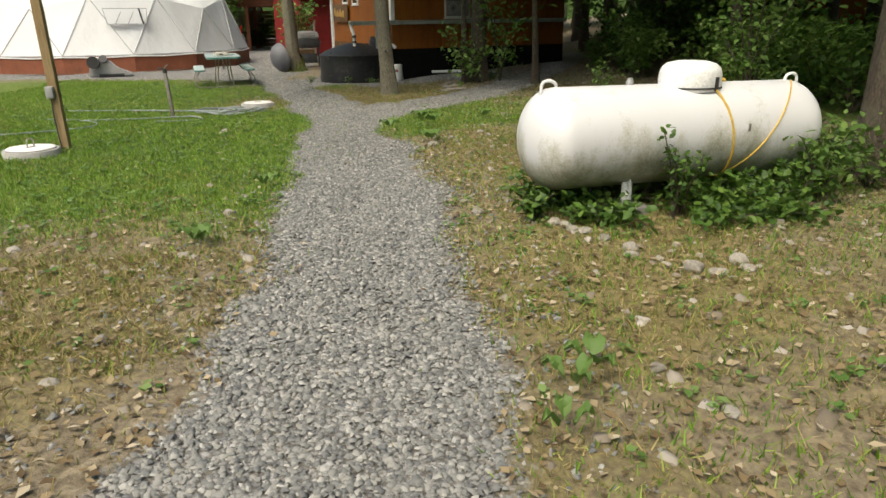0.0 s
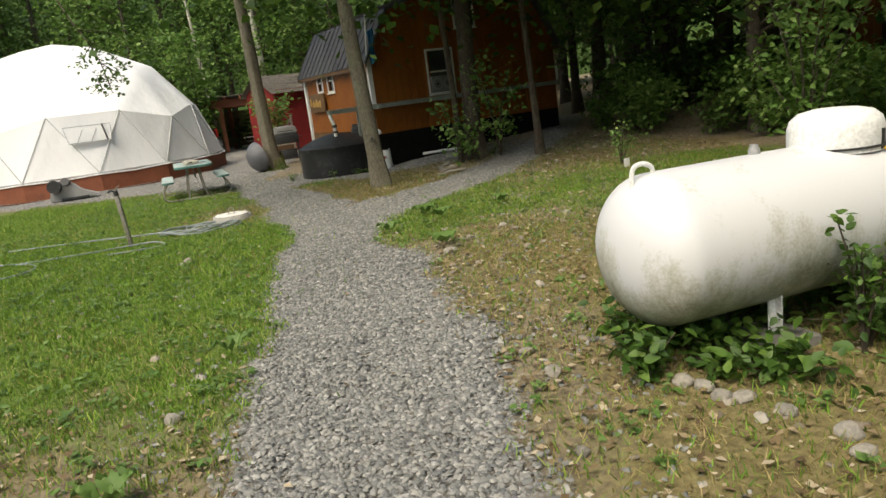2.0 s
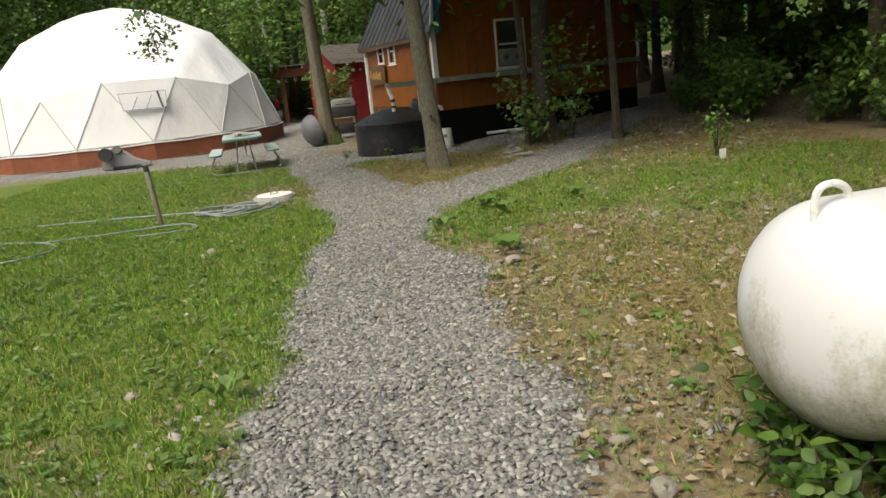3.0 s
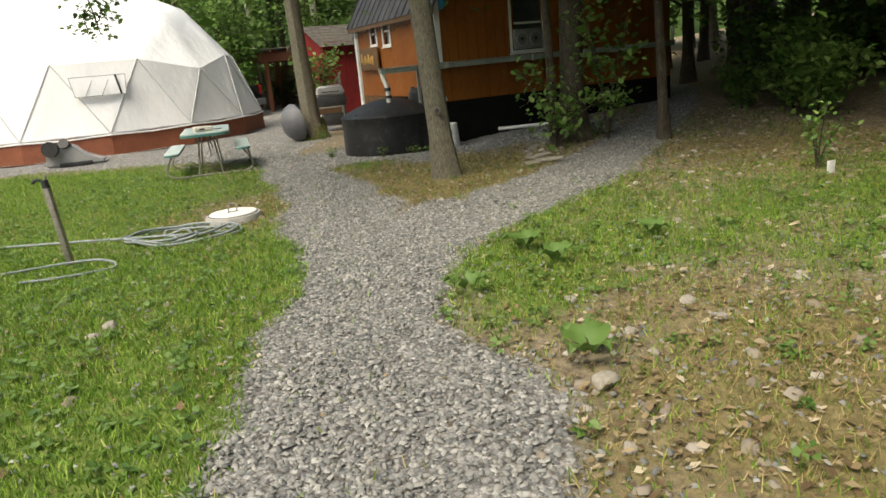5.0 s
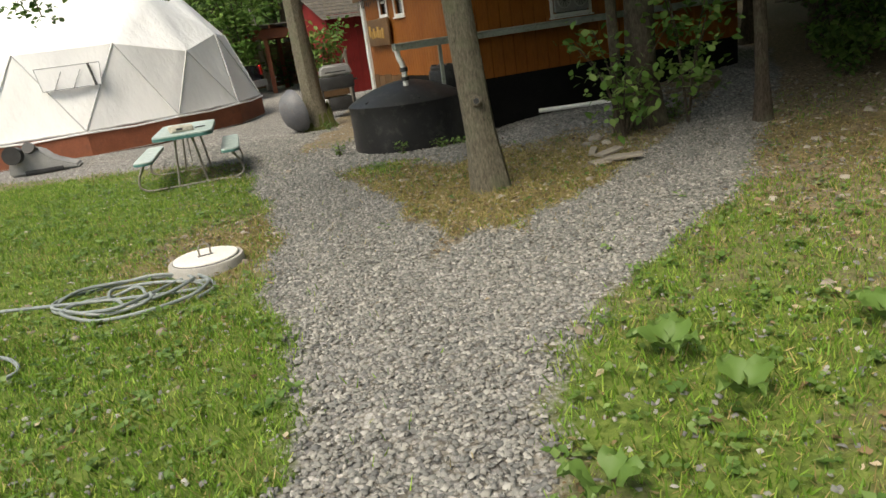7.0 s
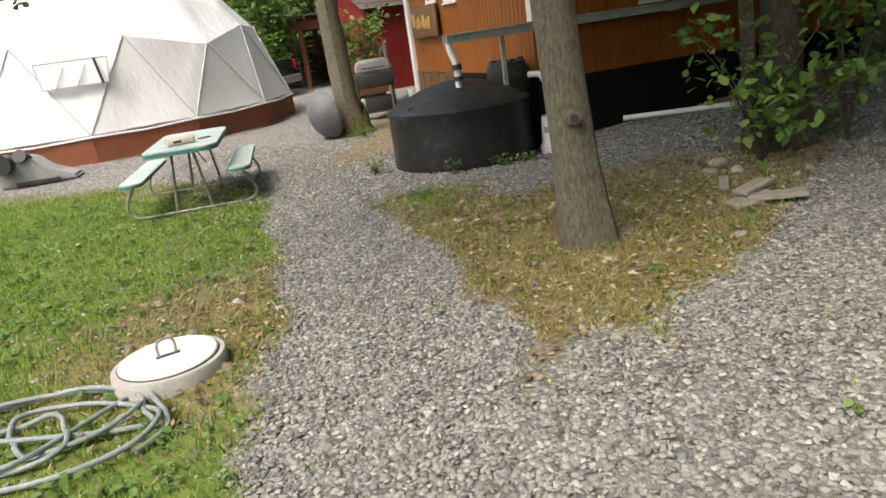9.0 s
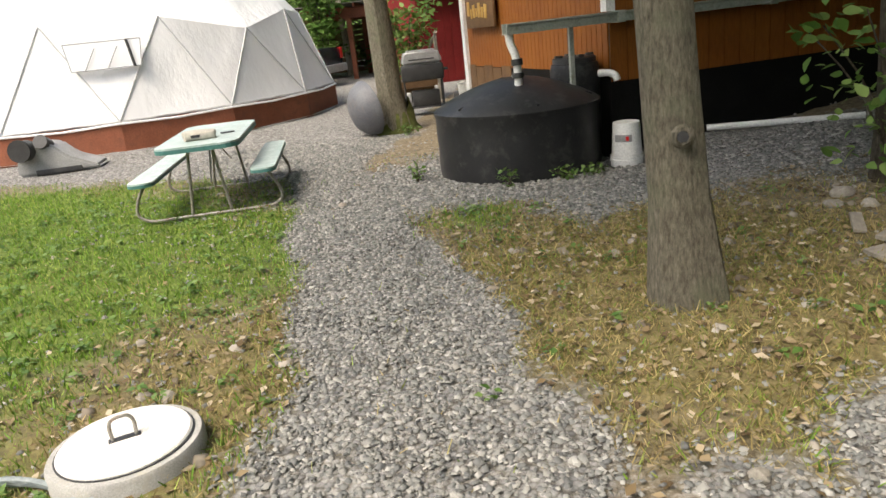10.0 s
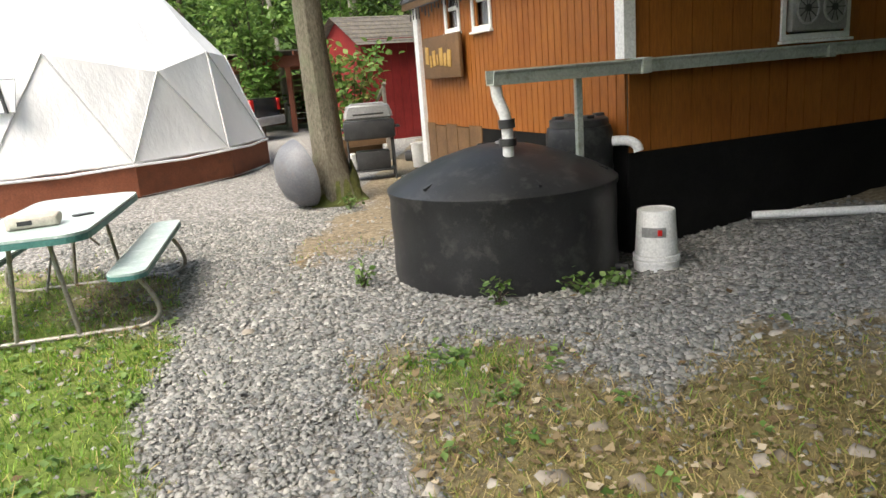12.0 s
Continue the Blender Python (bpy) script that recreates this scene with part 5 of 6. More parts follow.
def blower():
    t = thing("vent_blower", pose(-9.0, 22.45, float(gz(-9.0, 22.45)), 0, 0, 20) @ Matrix.Scale(1.15, 4), "grey moulded plastic vent housing with a black fan duct", "blower")
    out = [(-0.48, 0.0), (0.52, 0.0), (0.5, 0.05), (0.15, 0.2), (0.0, 0.36), (-0.2, 0.4), (-0.42, 0.3), (-0.47, 0.12)]
    bm = prism(bmesh.new(), out, 0.5, pose(0, -0.25, 0))
    bmesh.ops.bevel(bm, geom=bm.edges, offset=0.03, segments=2, affect="EDGES")
    part("housing", bm, M_PLASTICGREY, t)
    d = part("duct", bm_tube([(-0.32, -0.16, 0.32), (-0.34, -0.38, 0.34)], 0.13, 18), M_DARK, t, "black round duct")
    part("duct_rim", bm_tube([(-0.338, -0.37, 0.339), (-0.342, -0.395, 0.342)], 0.14, 18), M_RUBBER, d)
    part("duct", bm_tube([(-0.1, -0.1, 0.35), (-0.12, -0.26, 0.42)], 0.09, 16), M_DARK, t)
    part("dark_arch", bm_box(-0.25, -0.285, 0.0, 0.3, -0.262, 0.07, bevel=0.008), M_DARK, t)
    for k in range(3):
        part("rib", bm_box(0.02 + 0.13 * k, -0.2, 0.13 - 0.045 * k, 0.05 + 0.13 * k, 0.2, 0.24 - 0.08 * k, bevel=0.01), M_PLASTICGREY, t)


blower()

# ---- barn house ----
HX, HY, HT = -1.11, 20.66, 26.5
HM = pose(HX, HY, 0, 0, 0, HT)
HW, HD = 5.36, 4.25
EAVE, KINK, RIDGE, KIN = 2.45, 3.42, 4.08, 0.55


def gable_top(u):
    q = min(u, HW - u)
    if q < KIN:
        return EAVE + (KINK - EAVE) * max(q, 0) / KIN
    return KINK + (RIDGE - KINK) * (q - KIN) / (HW / 2 - KIN)


def spans(lo, hi, holes):
    out = [(lo, hi)]
    for a, b in holes:
        nxt = []
        for p, q in out:
            if b <= p or a >= q:
                nxt.append((p, q))
            else:
                if a > p:
                    nxt.append((p, a))
                if b < q:
                    nxt.append((b, q))
        out = nxt
    return [s for s in out if s[1] - s[0] > 0.03]


def barn():
    t = thing("barn_house", HM, "orange gambrel-roofed barn cabin with black skirting and white trim", "house")
    gable_win = (1.53, 2.2, 1.49, 2.46)
    loft_win = (2.42, 2.94, 2.98, 3.7)
    side_wins = [(2.2, 2.56, 1.86, 2.38), (2.98, 3.3, 1.9, 2.32)]
    body = part("wall_core", bmesh.new(), M_ROOM, t)
    bm = bmesh.new()
    # inner shell with the openings left out, board by board
    bw = 0.2
    n = int(HW / bw) + 1
    w = HW / n
    for i in range(n):
        u0, u1 = i * w, (i + 1) * w
        holes = [(a[2], a[3]) for a in (gable_win, loft_win) if a[0] < (u0 + u1) / 2 < a[1]]
        for z0, z1 in spans(0.7, 9, holes):
            t0, t1 = (gable_top(u0 + 0.004), gable_top(u1 - 0.004)) if z1 > 8 else (z1, z1)
            b = bmesh.new()
            vs = [b.verts.new(p) for p in ((u0 + 0.005, -0.018, z0), (u1 - 0.005, -0.018, z0), (u1 - 0.005, -0.018, t1), (u0 + 0.005, -0.018, t0), (u0 + 0.005, 0, z0), (u1 - 0.005, 0, z0), (u1 - 0.005, 0, t1), (u0 + 0.005, 0, t0))]
            for q in ((0, 1, 2, 3), (1, 5, 6, 2), (4, 0, 3, 7), (3, 2, 6, 7), (1, 0, 4, 5), (5, 4, 7, 6)):
                b.faces.new([vs[k] for k in q])
            part("board", b, M_SIDING, t, smooth=False)
            vs = [bm.verts.new(p) for p in ((u0, 0, z0), (u1, 0, z0), (u1, 0, t1), (u0, 0, t0))]
            bm.faces.new(vs)
    n = int(HD / 0.11) + 1
    w = HD / n
    for i in range(n):
        v0, v1 = i * w, (i + 1) * w
        holes = [(a[2], a[3]) for a in side_wins if a[0] < (v0 + v1) / 2 < a[1]]
        for z0, z1 in spans(0.8, EAVE, holes):
            part("board", bm_box(-0.018, v0 + 0.005, z0, 0, v1 - 0.005, z1), M_SIDING, t, smooth=False)
            vs = [bm.verts.new(p) for p in ((0, v1, z0), (0, v0, z0), (0, v0, z1), (0, v1, z1))]
            bm.faces.new(vs)
    # wall thickness, back and far walls
    r = bmesh.ops.solidify(bm, geom=list(bm.faces), thickness=0.1)
    box(bm, HW - 0.1, 0.1, -0.3, HW, HD, EAVE)
    box(bm, 0.1, HD - 0.1, -0.3, HW - 0.1, HD, EAVE)
    bm.to_mesh(body.data)
    bm.free()
    bm = bmesh.new()
    prism(bm, [(0.02, EAVE), (KIN, KINK), (HW / 2, RIDGE), (HW - KIN, KINK), (HW - 0.02, EAVE)], 0.08, pose(0, HD - 0.08, 0))
    part("far_gable", bm, M_SIDING, t, smooth=False)
    bm = bmesh.new()
    box(bm, 0.0, -0.012, -0.4, HW, 0.08, 0.7)
    box(bm, -0.012, 0.0, -0.4, 0.08, HD, 0.8)
    part("skirting", bm, M_BLACKFILM, t, "black skirting of the raised base", smooth=False)
    for k in range(5):
        part("skirt_board", bm_box(-0.03, 2.55 + 0.34 * k, -0.3, -0.016, 2.87 + 0.34 * k, 0.82 - 0.03 * (k % 2), bevel=0.003), M_SIGN, t, "dark brown board", smooth=False)
    # roof: two slopes a side, standing ribs
    for s in (0, 1):
        def X(u):
            return u if s == 0 else HW - u
        for (u0, z0), (u1, z1) in (((-0.14, EAVE - 0.16), (KIN, KINK + 0.03)), ((KIN - 0.03, KINK + 0.0), (HW / 2, RIDGE + 0.04))):
            bm = bmesh.new()
            d = Vector((u1 - u0, 0, z1 - z0)).normalized()
            nn = Vector((-d.z, 0, d.x)) * 0.035
            o = [(X(u0), z0), (X(u1), z1), (X(u1 + nn.x), z1 + nn.z), (X(u0 + nn.x), z0 + nn.z)]
            prism(bm, o, HD + 0.4, pose(0, -0.2, 0))
            roof = part("roof_slope", bm, M_ROOF, t, smooth=False)
            for k in range(15):
                y = -0.18 + k * (HD + 0.34) / 14
                bm = bmesh.new()
                o = [(X(u0 + nn.x), z0 + nn.z), (X(u1 + nn.x), z1 + nn.z), (X(u1 + 1.5 * nn.x), z1 + 1.5 * nn.z), (X(u0 + 1.5 * nn.x), z0 + 1.5 * nn.z)]
                prism(bm, o, 0.025, pose(0, y, 0))
                part("rib", bm, M_ROOF, roof, smooth=False)
        part("fascia", bm_box(X(-0.14) - 0.012, -0.2, EAVE - 0.23, X(-0.14) + 0.012, HD + 0.2, EAVE - 0.12, bevel=0.003), M_SIGN, t, "dark fascia board", smooth=False)
    # white corner trims
    part("corner_trim", bm_box(-0.045, -0.035, 1.4, 0.06, -0.019, EAVE + 0.02, bevel=0.003), M_WHITE, t, "white corner board", smooth=False)
    part("corner_trim", bm_box(-0.036, -0.034, 1.4, -0.0185, 0.09, EAVE - 0.1, bevel=0.003), M_WHITE, t, "white corner board", smooth=False)
    part("corner_trim", bm_box(-0.07, HD - 0.08, 0.3, 0.02, HD + 0.06, EAVE - 0.05, bevel=0.003), M_WHITE, t, "white corner post", smooth=False)
    part("downpipe", bm_tube(smooth_pts([(HW + 0.02, -0.06, 1.42), (HW + 0.02, -0.07, 1.62), (HW + 0.0, -0.06, 1.78)], 4), 0.035, 10), M_WHITE, t, "short white pipe stub")

    def window(u0, u1, z0, z1, side, sash=True):
        def m(a0, d0, b0, a1, d1, b1, bev=0.004):
            if side:
                return bm_box(d0, a0, b0, d1, a1, b1, bevel=bev)
            return bm_box(a0, d0, b0, a1, d1, b1, bevel=bev)
        f = 0.05
        win = part("window", m(u0 - f, -0.04, z0 - f, u1 + f, -0.0195, z0), M_WHITE, t, "white-framed window", smooth=False)
        for a in ((u0 - f, z1, u1 + f, z1 + f), (u0 - f, z0, u0, z1), (u1, z0, u1 + f, z1)):
            part("frame", m(a[0], -0.04, a[1], a[2], -0.0195, a[3]), M_WHITE, win, smooth=False)
        part("sill", m(u0 - f - 0.02, -0.065, z0 - f - 0.025, u1 + f + 0.02, -0.0195, z0 - f - 0.002), M_WHITE, win, smooth=False)
        if sash:
            mid = (z0 + z1) / 2
            part("sash_bar", m(u0, -0.012, mid - 0.02, u1, 0.03, mid + 0.02), M_WHITE, win, smooth=False)
        g = part("pane", m(u0, 0.012, z0, u1, 0.018, z1, 0), M_GLASS, win, smooth=False)
        g.visible_shadow = False
        part("curtain", m(u0 - 0.05, 0.11, z0 - 0.05, u1 + 0.05, 0.13, z1 + 0.05, 0), M_ROOM, win, smooth=False)
        return win

    w = window(*gable_win[:2], *gable_win[2:], False)
    window(*loft_win[:2], *loft_win[2:], False)
    for a in side_wins:
        window(*a, True)
    # twin window fan
    fan = thing("window_fan", HM @ pose(1.865, -0.055, 1.505), "grey twin window fan set in the lower sash", "fan")
    part("case", bm_box(-0.31, -0.02, 0, 0.31, 0.06, 0.36, bevel=0.02), M_PLASTICGREY, fan)
    for s in (-0.15, 0.15):
        g = part("grille", lathe(bmesh.new(), [(0.13, 0), (0.13, 0.012), (0.115, 0.016), (0.115, 0)], 24, pose(s, -0.021, 0.18, 90, 0, 0)), M_SILVER, fan)
        part("hub", lathe(bmesh.new(), [(0.03, 0), (0.03, 0.014), (0, 0.016)], 12, pose(s, -0.021, 0.18, 90, 0, 0)), M_DARK, g)
        for k in range(5):
            a = k * math.pi / 5
            part("wire", bm_tube([(s - 0.115 * math.cos(a), -0.028, 0.18 - 0.115 * math.sin(a)), (s + 0.115 * math.cos(a), -0.028, 0.18 + 0.115 * math.sin(a))], 0.004, 5), M_DARK, g)
    return t


barn()


def gutter():
    t = thing("rain_gutter", HM, "weathered grey-green gutter running along the barn wall", "gutter")
    prof = [(-0.06, 0.0), (0.06, 0.0), (0.065, 0.1), (0.05, 0.1), (0.045, 0.012), (-0.045, 0.012), (-0.062, 0.085), (-0.082, 0.1), (-0.086, 0.09), (-0.068, 0.07)]
    bm = bmesh.new()
    L = HW + 1.18
    a = [bm.verts.new((-1.18, -0.09 + y, 1.29 + z)) for y, z in prof]
    b = [bm.verts.new((-1.18 + L, -0.09 + y, 1.31 + z)) for y, z in prof]
    for i in range(len(prof)):
        j = (i + 1) % len(prof)
        bm.faces.new((a[i], a[j], b[j], b[i]))
    bm.faces.new(a[::-1])
    bm.faces.new(b)
    bmesh.ops.recalc_face_normals(bm, faces=bm.faces)
    part("trough", bm, M_GUTTER, t, smooth=False)
    for u in (0.05, 1.9, 3.8):
        part("joint", bm_box(u - 0.04, -0.178, 1.285, u + 0.04, -0.02, 1.4, bevel=0.004), M_GUTTER, t, smooth=False)
    part("post", bm_box(-0.48, -0.06, 0.72, -0.43, -0.02, 1.3, bevel=0.004), M_GUTTER, t, "short support strut under the trough", smooth=False)
    dp = part("downpipe", bm_tube(smooth_pts([(-1.14, -0.09, 1.3), (-1.13, -0.1, 1.2), (-1.1, -0.12, 1.1), (-1.09, -0.13, 0.98), (-1.09, -0.13, 0.8)], 4), 0.04, 12), M_PVC, t, "white plastic downpipe")
    part("coupling", bm_tube([(-1.09, -0.13, 1.0), (-1.092, -0.128, 1.06)], 0.058, 14), M_DARK, dp)
    part("coupling", bm_tube([(-1.09, -0.13, 0.88), (-1.09, -0.13, 0.93)], 0.06, 14), M_DARK, dp)


gutter()


def wall_sign():
    t = thing("wall_sign", HM @ pose(-0.1, 3.35, 1.6, 0, 0, -90), "carved brown wooden sign with ochre lettering shapes", "sign")
    part("board", bm_box(-0.55, -0.02, -0.24, 0.55, 0.02, 0.24, bevel=0.008), M_SIGN, t)
    x = -0.45
    for w, h, z in ((0.1, 0.2, 0.0), (0.06, 0.14, -0.03), (0.09, 0.18, 0.01), (0.05, 0.12, -0.02), (0.1, 0.2, 0.0), (0.07, 0.15, -0.02), (0.1, 0.19, 0.0)):
        part("letter_shape", bm_box(x, -0.033, z - h / 2, x + w, -0.0205, z + h / 2, bevel=0.01, m=pose(0, 0, 0, 0, 6 * math.sin(x * 9), 0)), M_GOLD, t)
        x += w + 0.035
    part("bracket", bm_box(-0.4, 0.02, 0.05, -0.36, 0.09, 0.1), M_DARK, t)
    part("bracket", bm_box(0.36, 0.02, 0.05, 0.4, 0.09, 0.1), M_DARK, t)


wall_sign()


def icicle_lights():
    t = thing("string_lights", HM, "dark string of unlit icicle lights under the eave", "string lights")
    rr = random.Random(2)
    pts = [(-0.158, 0.05 + k * (HD - 0.1) / 24, 2.215 - 0.015 * (k % 2)) for k in range(25)]
    part("cable", bm_tube(pts, 0.006, 5), M_DARK, t)
    for k in range(40):
        y = 0.08 + k * (HD - 0.2) / 39
        L = rr.uniform(0.04, 0.14)
        part("bulb", bm_tube([(-0.159, y, 2.21), (-0.159, y, 2.21 - L), (-0.159, y, 2.195 - L)], [0.004, 0.009, 0.003], 5), M_DARK, t)


icicle_lights()


def corner_flag():
    t = thing("flag", HM @ pose(-0.1, -0.3, 2.35), "faded blue cloth flag hanging from a slanted white pole", "flag")
    part("pole", bm_tube([(0.05, 0.25, 0.0), (-0.05, -0.2, 0.95)], 0.016, 8), M_WHITE, t)
    bm = bmesh.new()
    g = [[bm.verts.new((0.0 + 0.16 * i / 4 + 0.015 * math.sin(j), -0.05 - 0.03 * math.sin(2.2 * i + j * 0.5), 0.62 - 0.72 * j / 8 + 0.02 * i)) for i in range(5)] for j in range(9)]
    for j in range(8):
        for i in range(4):
            bm.faces.new((g[j][i], g[j][i + 1], g[j + 1][i + 1], g[j + 1][i]))
    bmesh.ops.solidify(bm, geom=list(bm.faces), thickness=0.004)
    part("cloth", bm, M_BLUE, t)


corner_flag()

# ---- rain barrels and what lies by the wall ----


def water_tank():
    t = thing("water_tank", pose(-2.09, 20.4, float(gz(-2.09, 20.1)) - 0.01, 0, 0, 20), "big round black plastic water tank with a domed lid", "water tank")
    R = 0.84
    prof = [(0, 0), (R - 0.03, 0), (R, 0.03), (R + 0.004, 0.12), (R - 0.004, 0.3), (R + 0.002, 0.48), (R - 0.002, 0.63), (R + 0.012, 0.66), (R + 0.012, 0.685), (R - 0.02, 0.71), (R * 0.8, 0.79), (R * 0.55, 0.875), (R * 0.3, 0.935), (0.14, 0.955), (0, 0.96)]
    part("shell", lathe(bmesh.new(), prof, 56), M_BLACK, t)
    for k in range(6):
        a = math.tau * k / 6 + 0.5
        rib = bmesh.new()
        box(rib, R * 0.62, -0.012, -0.012, R * 0.93, 0.012, 0.012, 0.006, pose(0, 0, 0.745 + 0.115 * 0.9, 0, 16.5, 0) @ pose(0, 0, 0.115))
        bmesh.ops.rotate(rib, verts=rib.verts, cent=(0, 0, 0), matrix=Matrix.Rotation(a, 3, "Z"))
        part("rib", rib, M_BLACK, t)
    part("inlet_collar", lathe(bmesh.new(), [(0.075, 0.86), (0.075, 0.955), (0.06, 0.96), (0.06, 0.9)], 20, pose(0.0, 0.3, -0.02)), M_DARK, t)
    part("vent_cap", lathe(bmesh.new(), [(0.025, 0.955), (0.025, 0.975), (0, 0.98)], 12), M_PLASTICGREY, t)
    part("outlet", bm_tube([(R - 0.01, 0, 0.06), (R + 0.09, 0, 0.06)], 0.025, 10), M_DARK, t).matrix_basis = pose(0, 0, 0, 0, 0, -42)


water_tank()


def rain_barrel():
    t = thing("rain_barrel", pose(-1.47, 20.72, float(gz(-1.47, 20.72)) - 0.02), "tall black rain barrel with a screw lid behind the tank", "barrel")
    part("shell", lathe(bmesh.new(), [(0, 0), (0.24, 0), (0.25, 0.04), (0.255, 0.35), (0.25, 0.36), (0.255, 0.37), (0.258, 0.75), (0.25, 0.77), (0.255, 0.79), (0.255, 1.0), (0.24, 1.05), (0.2, 1.07), (0, 1.075)], 32), M_BLACK, t)
    lid = part("lid", lathe(bmesh.new(), [(0.225, 1.055), (0.225, 1.105), (0.2, 1.12), (0.15, 1.115), (0.12, 1.125), (0, 1.125)], 28), M_DARK, t)
    for k in range(4):
        part("grip", bm_box(-0.03, 0.13, 1.115, 0.03, 0.21, 1.14, bevel=0.008, m=pose(0, 0, 0, 0, 0, 90 * k + 20)), M_DARK, lid)
    part("overflow_elbow", bm_tube(smooth_pts([(0.24, -0.1, 0.93), (0.34, -0.14, 0.93), (0.4, -0.17, 0.9), (0.42, -0.18, 0.85)], 4), 0.038, 12), M_PVC, t, "white plastic overflow elbow")


rain_barrel()


def bucket():
    t = thing("bucket", pose(-1.01, 20.16, float(gz(-1.01, 20.16)), 0, 0, -60), "white plastic bucket turned upside down by the wall", "bucket")
    part("rim_bucket", lathe(bmesh.new(), [(0.158, 0.0), (0.158, 0.05), (0.166, 0.055), (0.166, 0.075), (0.156, 0.08), (0.164, 0.09), (0.164, 0.11), (0.154, 0.115)], 32), M_PVC, t)
    part("pail", lathe(bmesh.new(), [(0.15, 0.1), (0.131, 0.425), (0.125, 0.432), (0.12, 0.426), (0, 0.424)], 32), M_PVC, t)
    lab = bmesh.new()
    g = [[lab.verts.new((0.1425 * math.cos(a) * (1 - 0.13 * (z - 0.24)), 0.1425 * math.sin(a) * (1 - 0.13 * (z - 0.24)), z)) for a in (radians(-90 + 12 * i) for i in range(-3, 4))] for z in (0.25, 0.32)]
    for i in range(6):
        lab.faces.new((g[0][i], g[0][i + 1], g[1][i + 1], g[1][i]))
    part("label_bar", lab, M_PLASTICGREY, t, "printed grey label").matrix_basis = pose(0, 0, 0, 0, 0, 40)
    part("label_mark", bm_box(0.0, -0.1475, 0.265, 0.03, -0.1405, 0.305, m=pose(0, 0, 0, 0, 0, 52)), M_REDLAMP, t, "small red printed mark")


bucket()
single("plastic_pipe", bm_tube([(-0.126, 20.8, 0.12), (1.3, 20.5, 0.17)], 0.034, 14), M_PVC, pose(0, 0, 0), "long white plastic pipe lying along the wall", "pipe")
for i, (x, y, rz, L, w, dz) in enumerate([(0.15, 16.95, 20, 0.36, 0.18, 0.0), (0.3, 16.9, -15, 0.38, 0.14, 0.03), (0.2, 17.1, 40, 0.34, 0.12, 0.055), (0.08, 17.4, 75, 0.3, 0.07, 0.02)]):
    single("board", bm_box(-L / 2, -w / 2, 0, L / 2, w / 2, 0.025, bevel=0.004), M_BOARD, pose(x, y, float(gz(x, y)) + 0.012 + dz, 3, -4, rz), "weathered grey board scrap by the side path", "board", "board scraps", smooth=False)


def metal_bowl():
    t = thing("metal_bowl", pose(-4.67, 23.2, float(gz(-4.67, 23.2)) - 0.03, 0, 0, 0), "large dull grey metal bowl leaning on the tree", "bowl")
    prof = [(0.0, 0.0), (0.14, 0.015), (0.27, 0.07), (0.36, 0.16), (0.41, 0.28), (0.415, 0.3), (0.4, 0.3), (0.35, 0.17), (0.26, 0.085), (0.13, 0.03), (0, 0.02)]
    bm = lathe(bmesh.new(), prof, 40)
    bmesh.ops.transform(bm, matrix=pose(0.02, -0.08, 0.4, 0, 80, 40), verts=bm.verts)
    part("shell", bm, M_BOWL, t)


metal_bowl()


def grill():
    t = thing("gas_grill", pose(-3.98, 25.5, float(gz(-3.98, 25.5)), 0, 0, 12), "black barbecue grill with a dull silver lid", "grill")
    bm = prism(bmesh.new(), [(-0.36, 0.87), (0.36, 0.87), (0.34, 1.02), (0.28, 1.11), (-0.28, 1.11), (-0.34, 1.02)], 0.42, pose(0, -0.2, 0))
    bmesh.ops.bevel(bm, geom=bm.edges, offset=0.04, segments=3, affect="EDGES")
    l = part("lid", bm, M_SILVER, t)
    part("handle", bm_tube([(-0.22, -0.24, 0.96), (0.22, -0.24, 0.96)], 0.012, 8), M_DARK, l)
    part("firebox", bm_box(-0.37, -0.22, 0.6, 0.37, 0.24, 0.868, bevel=0.03), M_DARK, t)
    for x in (-0.33, 0.33):
        for y in (-0.17, 0.2):
            part("leg", bm_tube([(x, y, 0.0), (x, y, 0.62)], 0.016, 8), M_DARK, t)
    part("shelf", bm_box(-0.34, -0.18, 0.13, 0.34, 0.21, 0.15, bevel=0.004), M_DARK, t)
    for s in (-1, 1):
        part("side_arm", bm_box(s * 0.41 - 0.04, -0.18, 0.74, s * 0.41 + 0.04, 0.2, 0.765, bevel=0.006), M_DARK, t)
    single("storage_crate", bm_box(-0.22, -0.14, 0.152, 0.27, 0.15, 0.42, bevel=0.015), M_DARK, t.matrix_world.copy(), "black crate standing on the grill's shelf", "crate")
    single("white_jug", bm_box(-0.325, -0.1, 0.152, -0.232, 0.1, 0.4, bevel=0.025), M_PVC, t.matrix_world.copy(), "white plastic jug on the grill's shelf", "jug")


grill()
single("tub", bm_box(-0.25, -0.2, 0, 0.25, 0.2, 0.16, bevel=0.03), M_DARK, at(-3.5, 27.6), "low black plastic tub beyond the grill", "tub")
single("white_bucket", lathe(bmesh.new(), [(0.0, 0), (0.13, 0), (0.15, 0.36), (0.16, 0.365), (0.16, 0.38), (0.145, 0.38), (0.125, 0.02), (0, 0.02)], 24), M_PVC, at(-3.35, 26.4), "small white plastic bucket by the barn's side", "bucket")
single("plant_tag", bm_box(-0.05, -0.004, -0.02, 0.05, 0.004, 0.14, bevel=0.002), M_PVC, at(2.72, 14.5, 0, 20), "small white plastic plant tag in the grass", "plant tag")


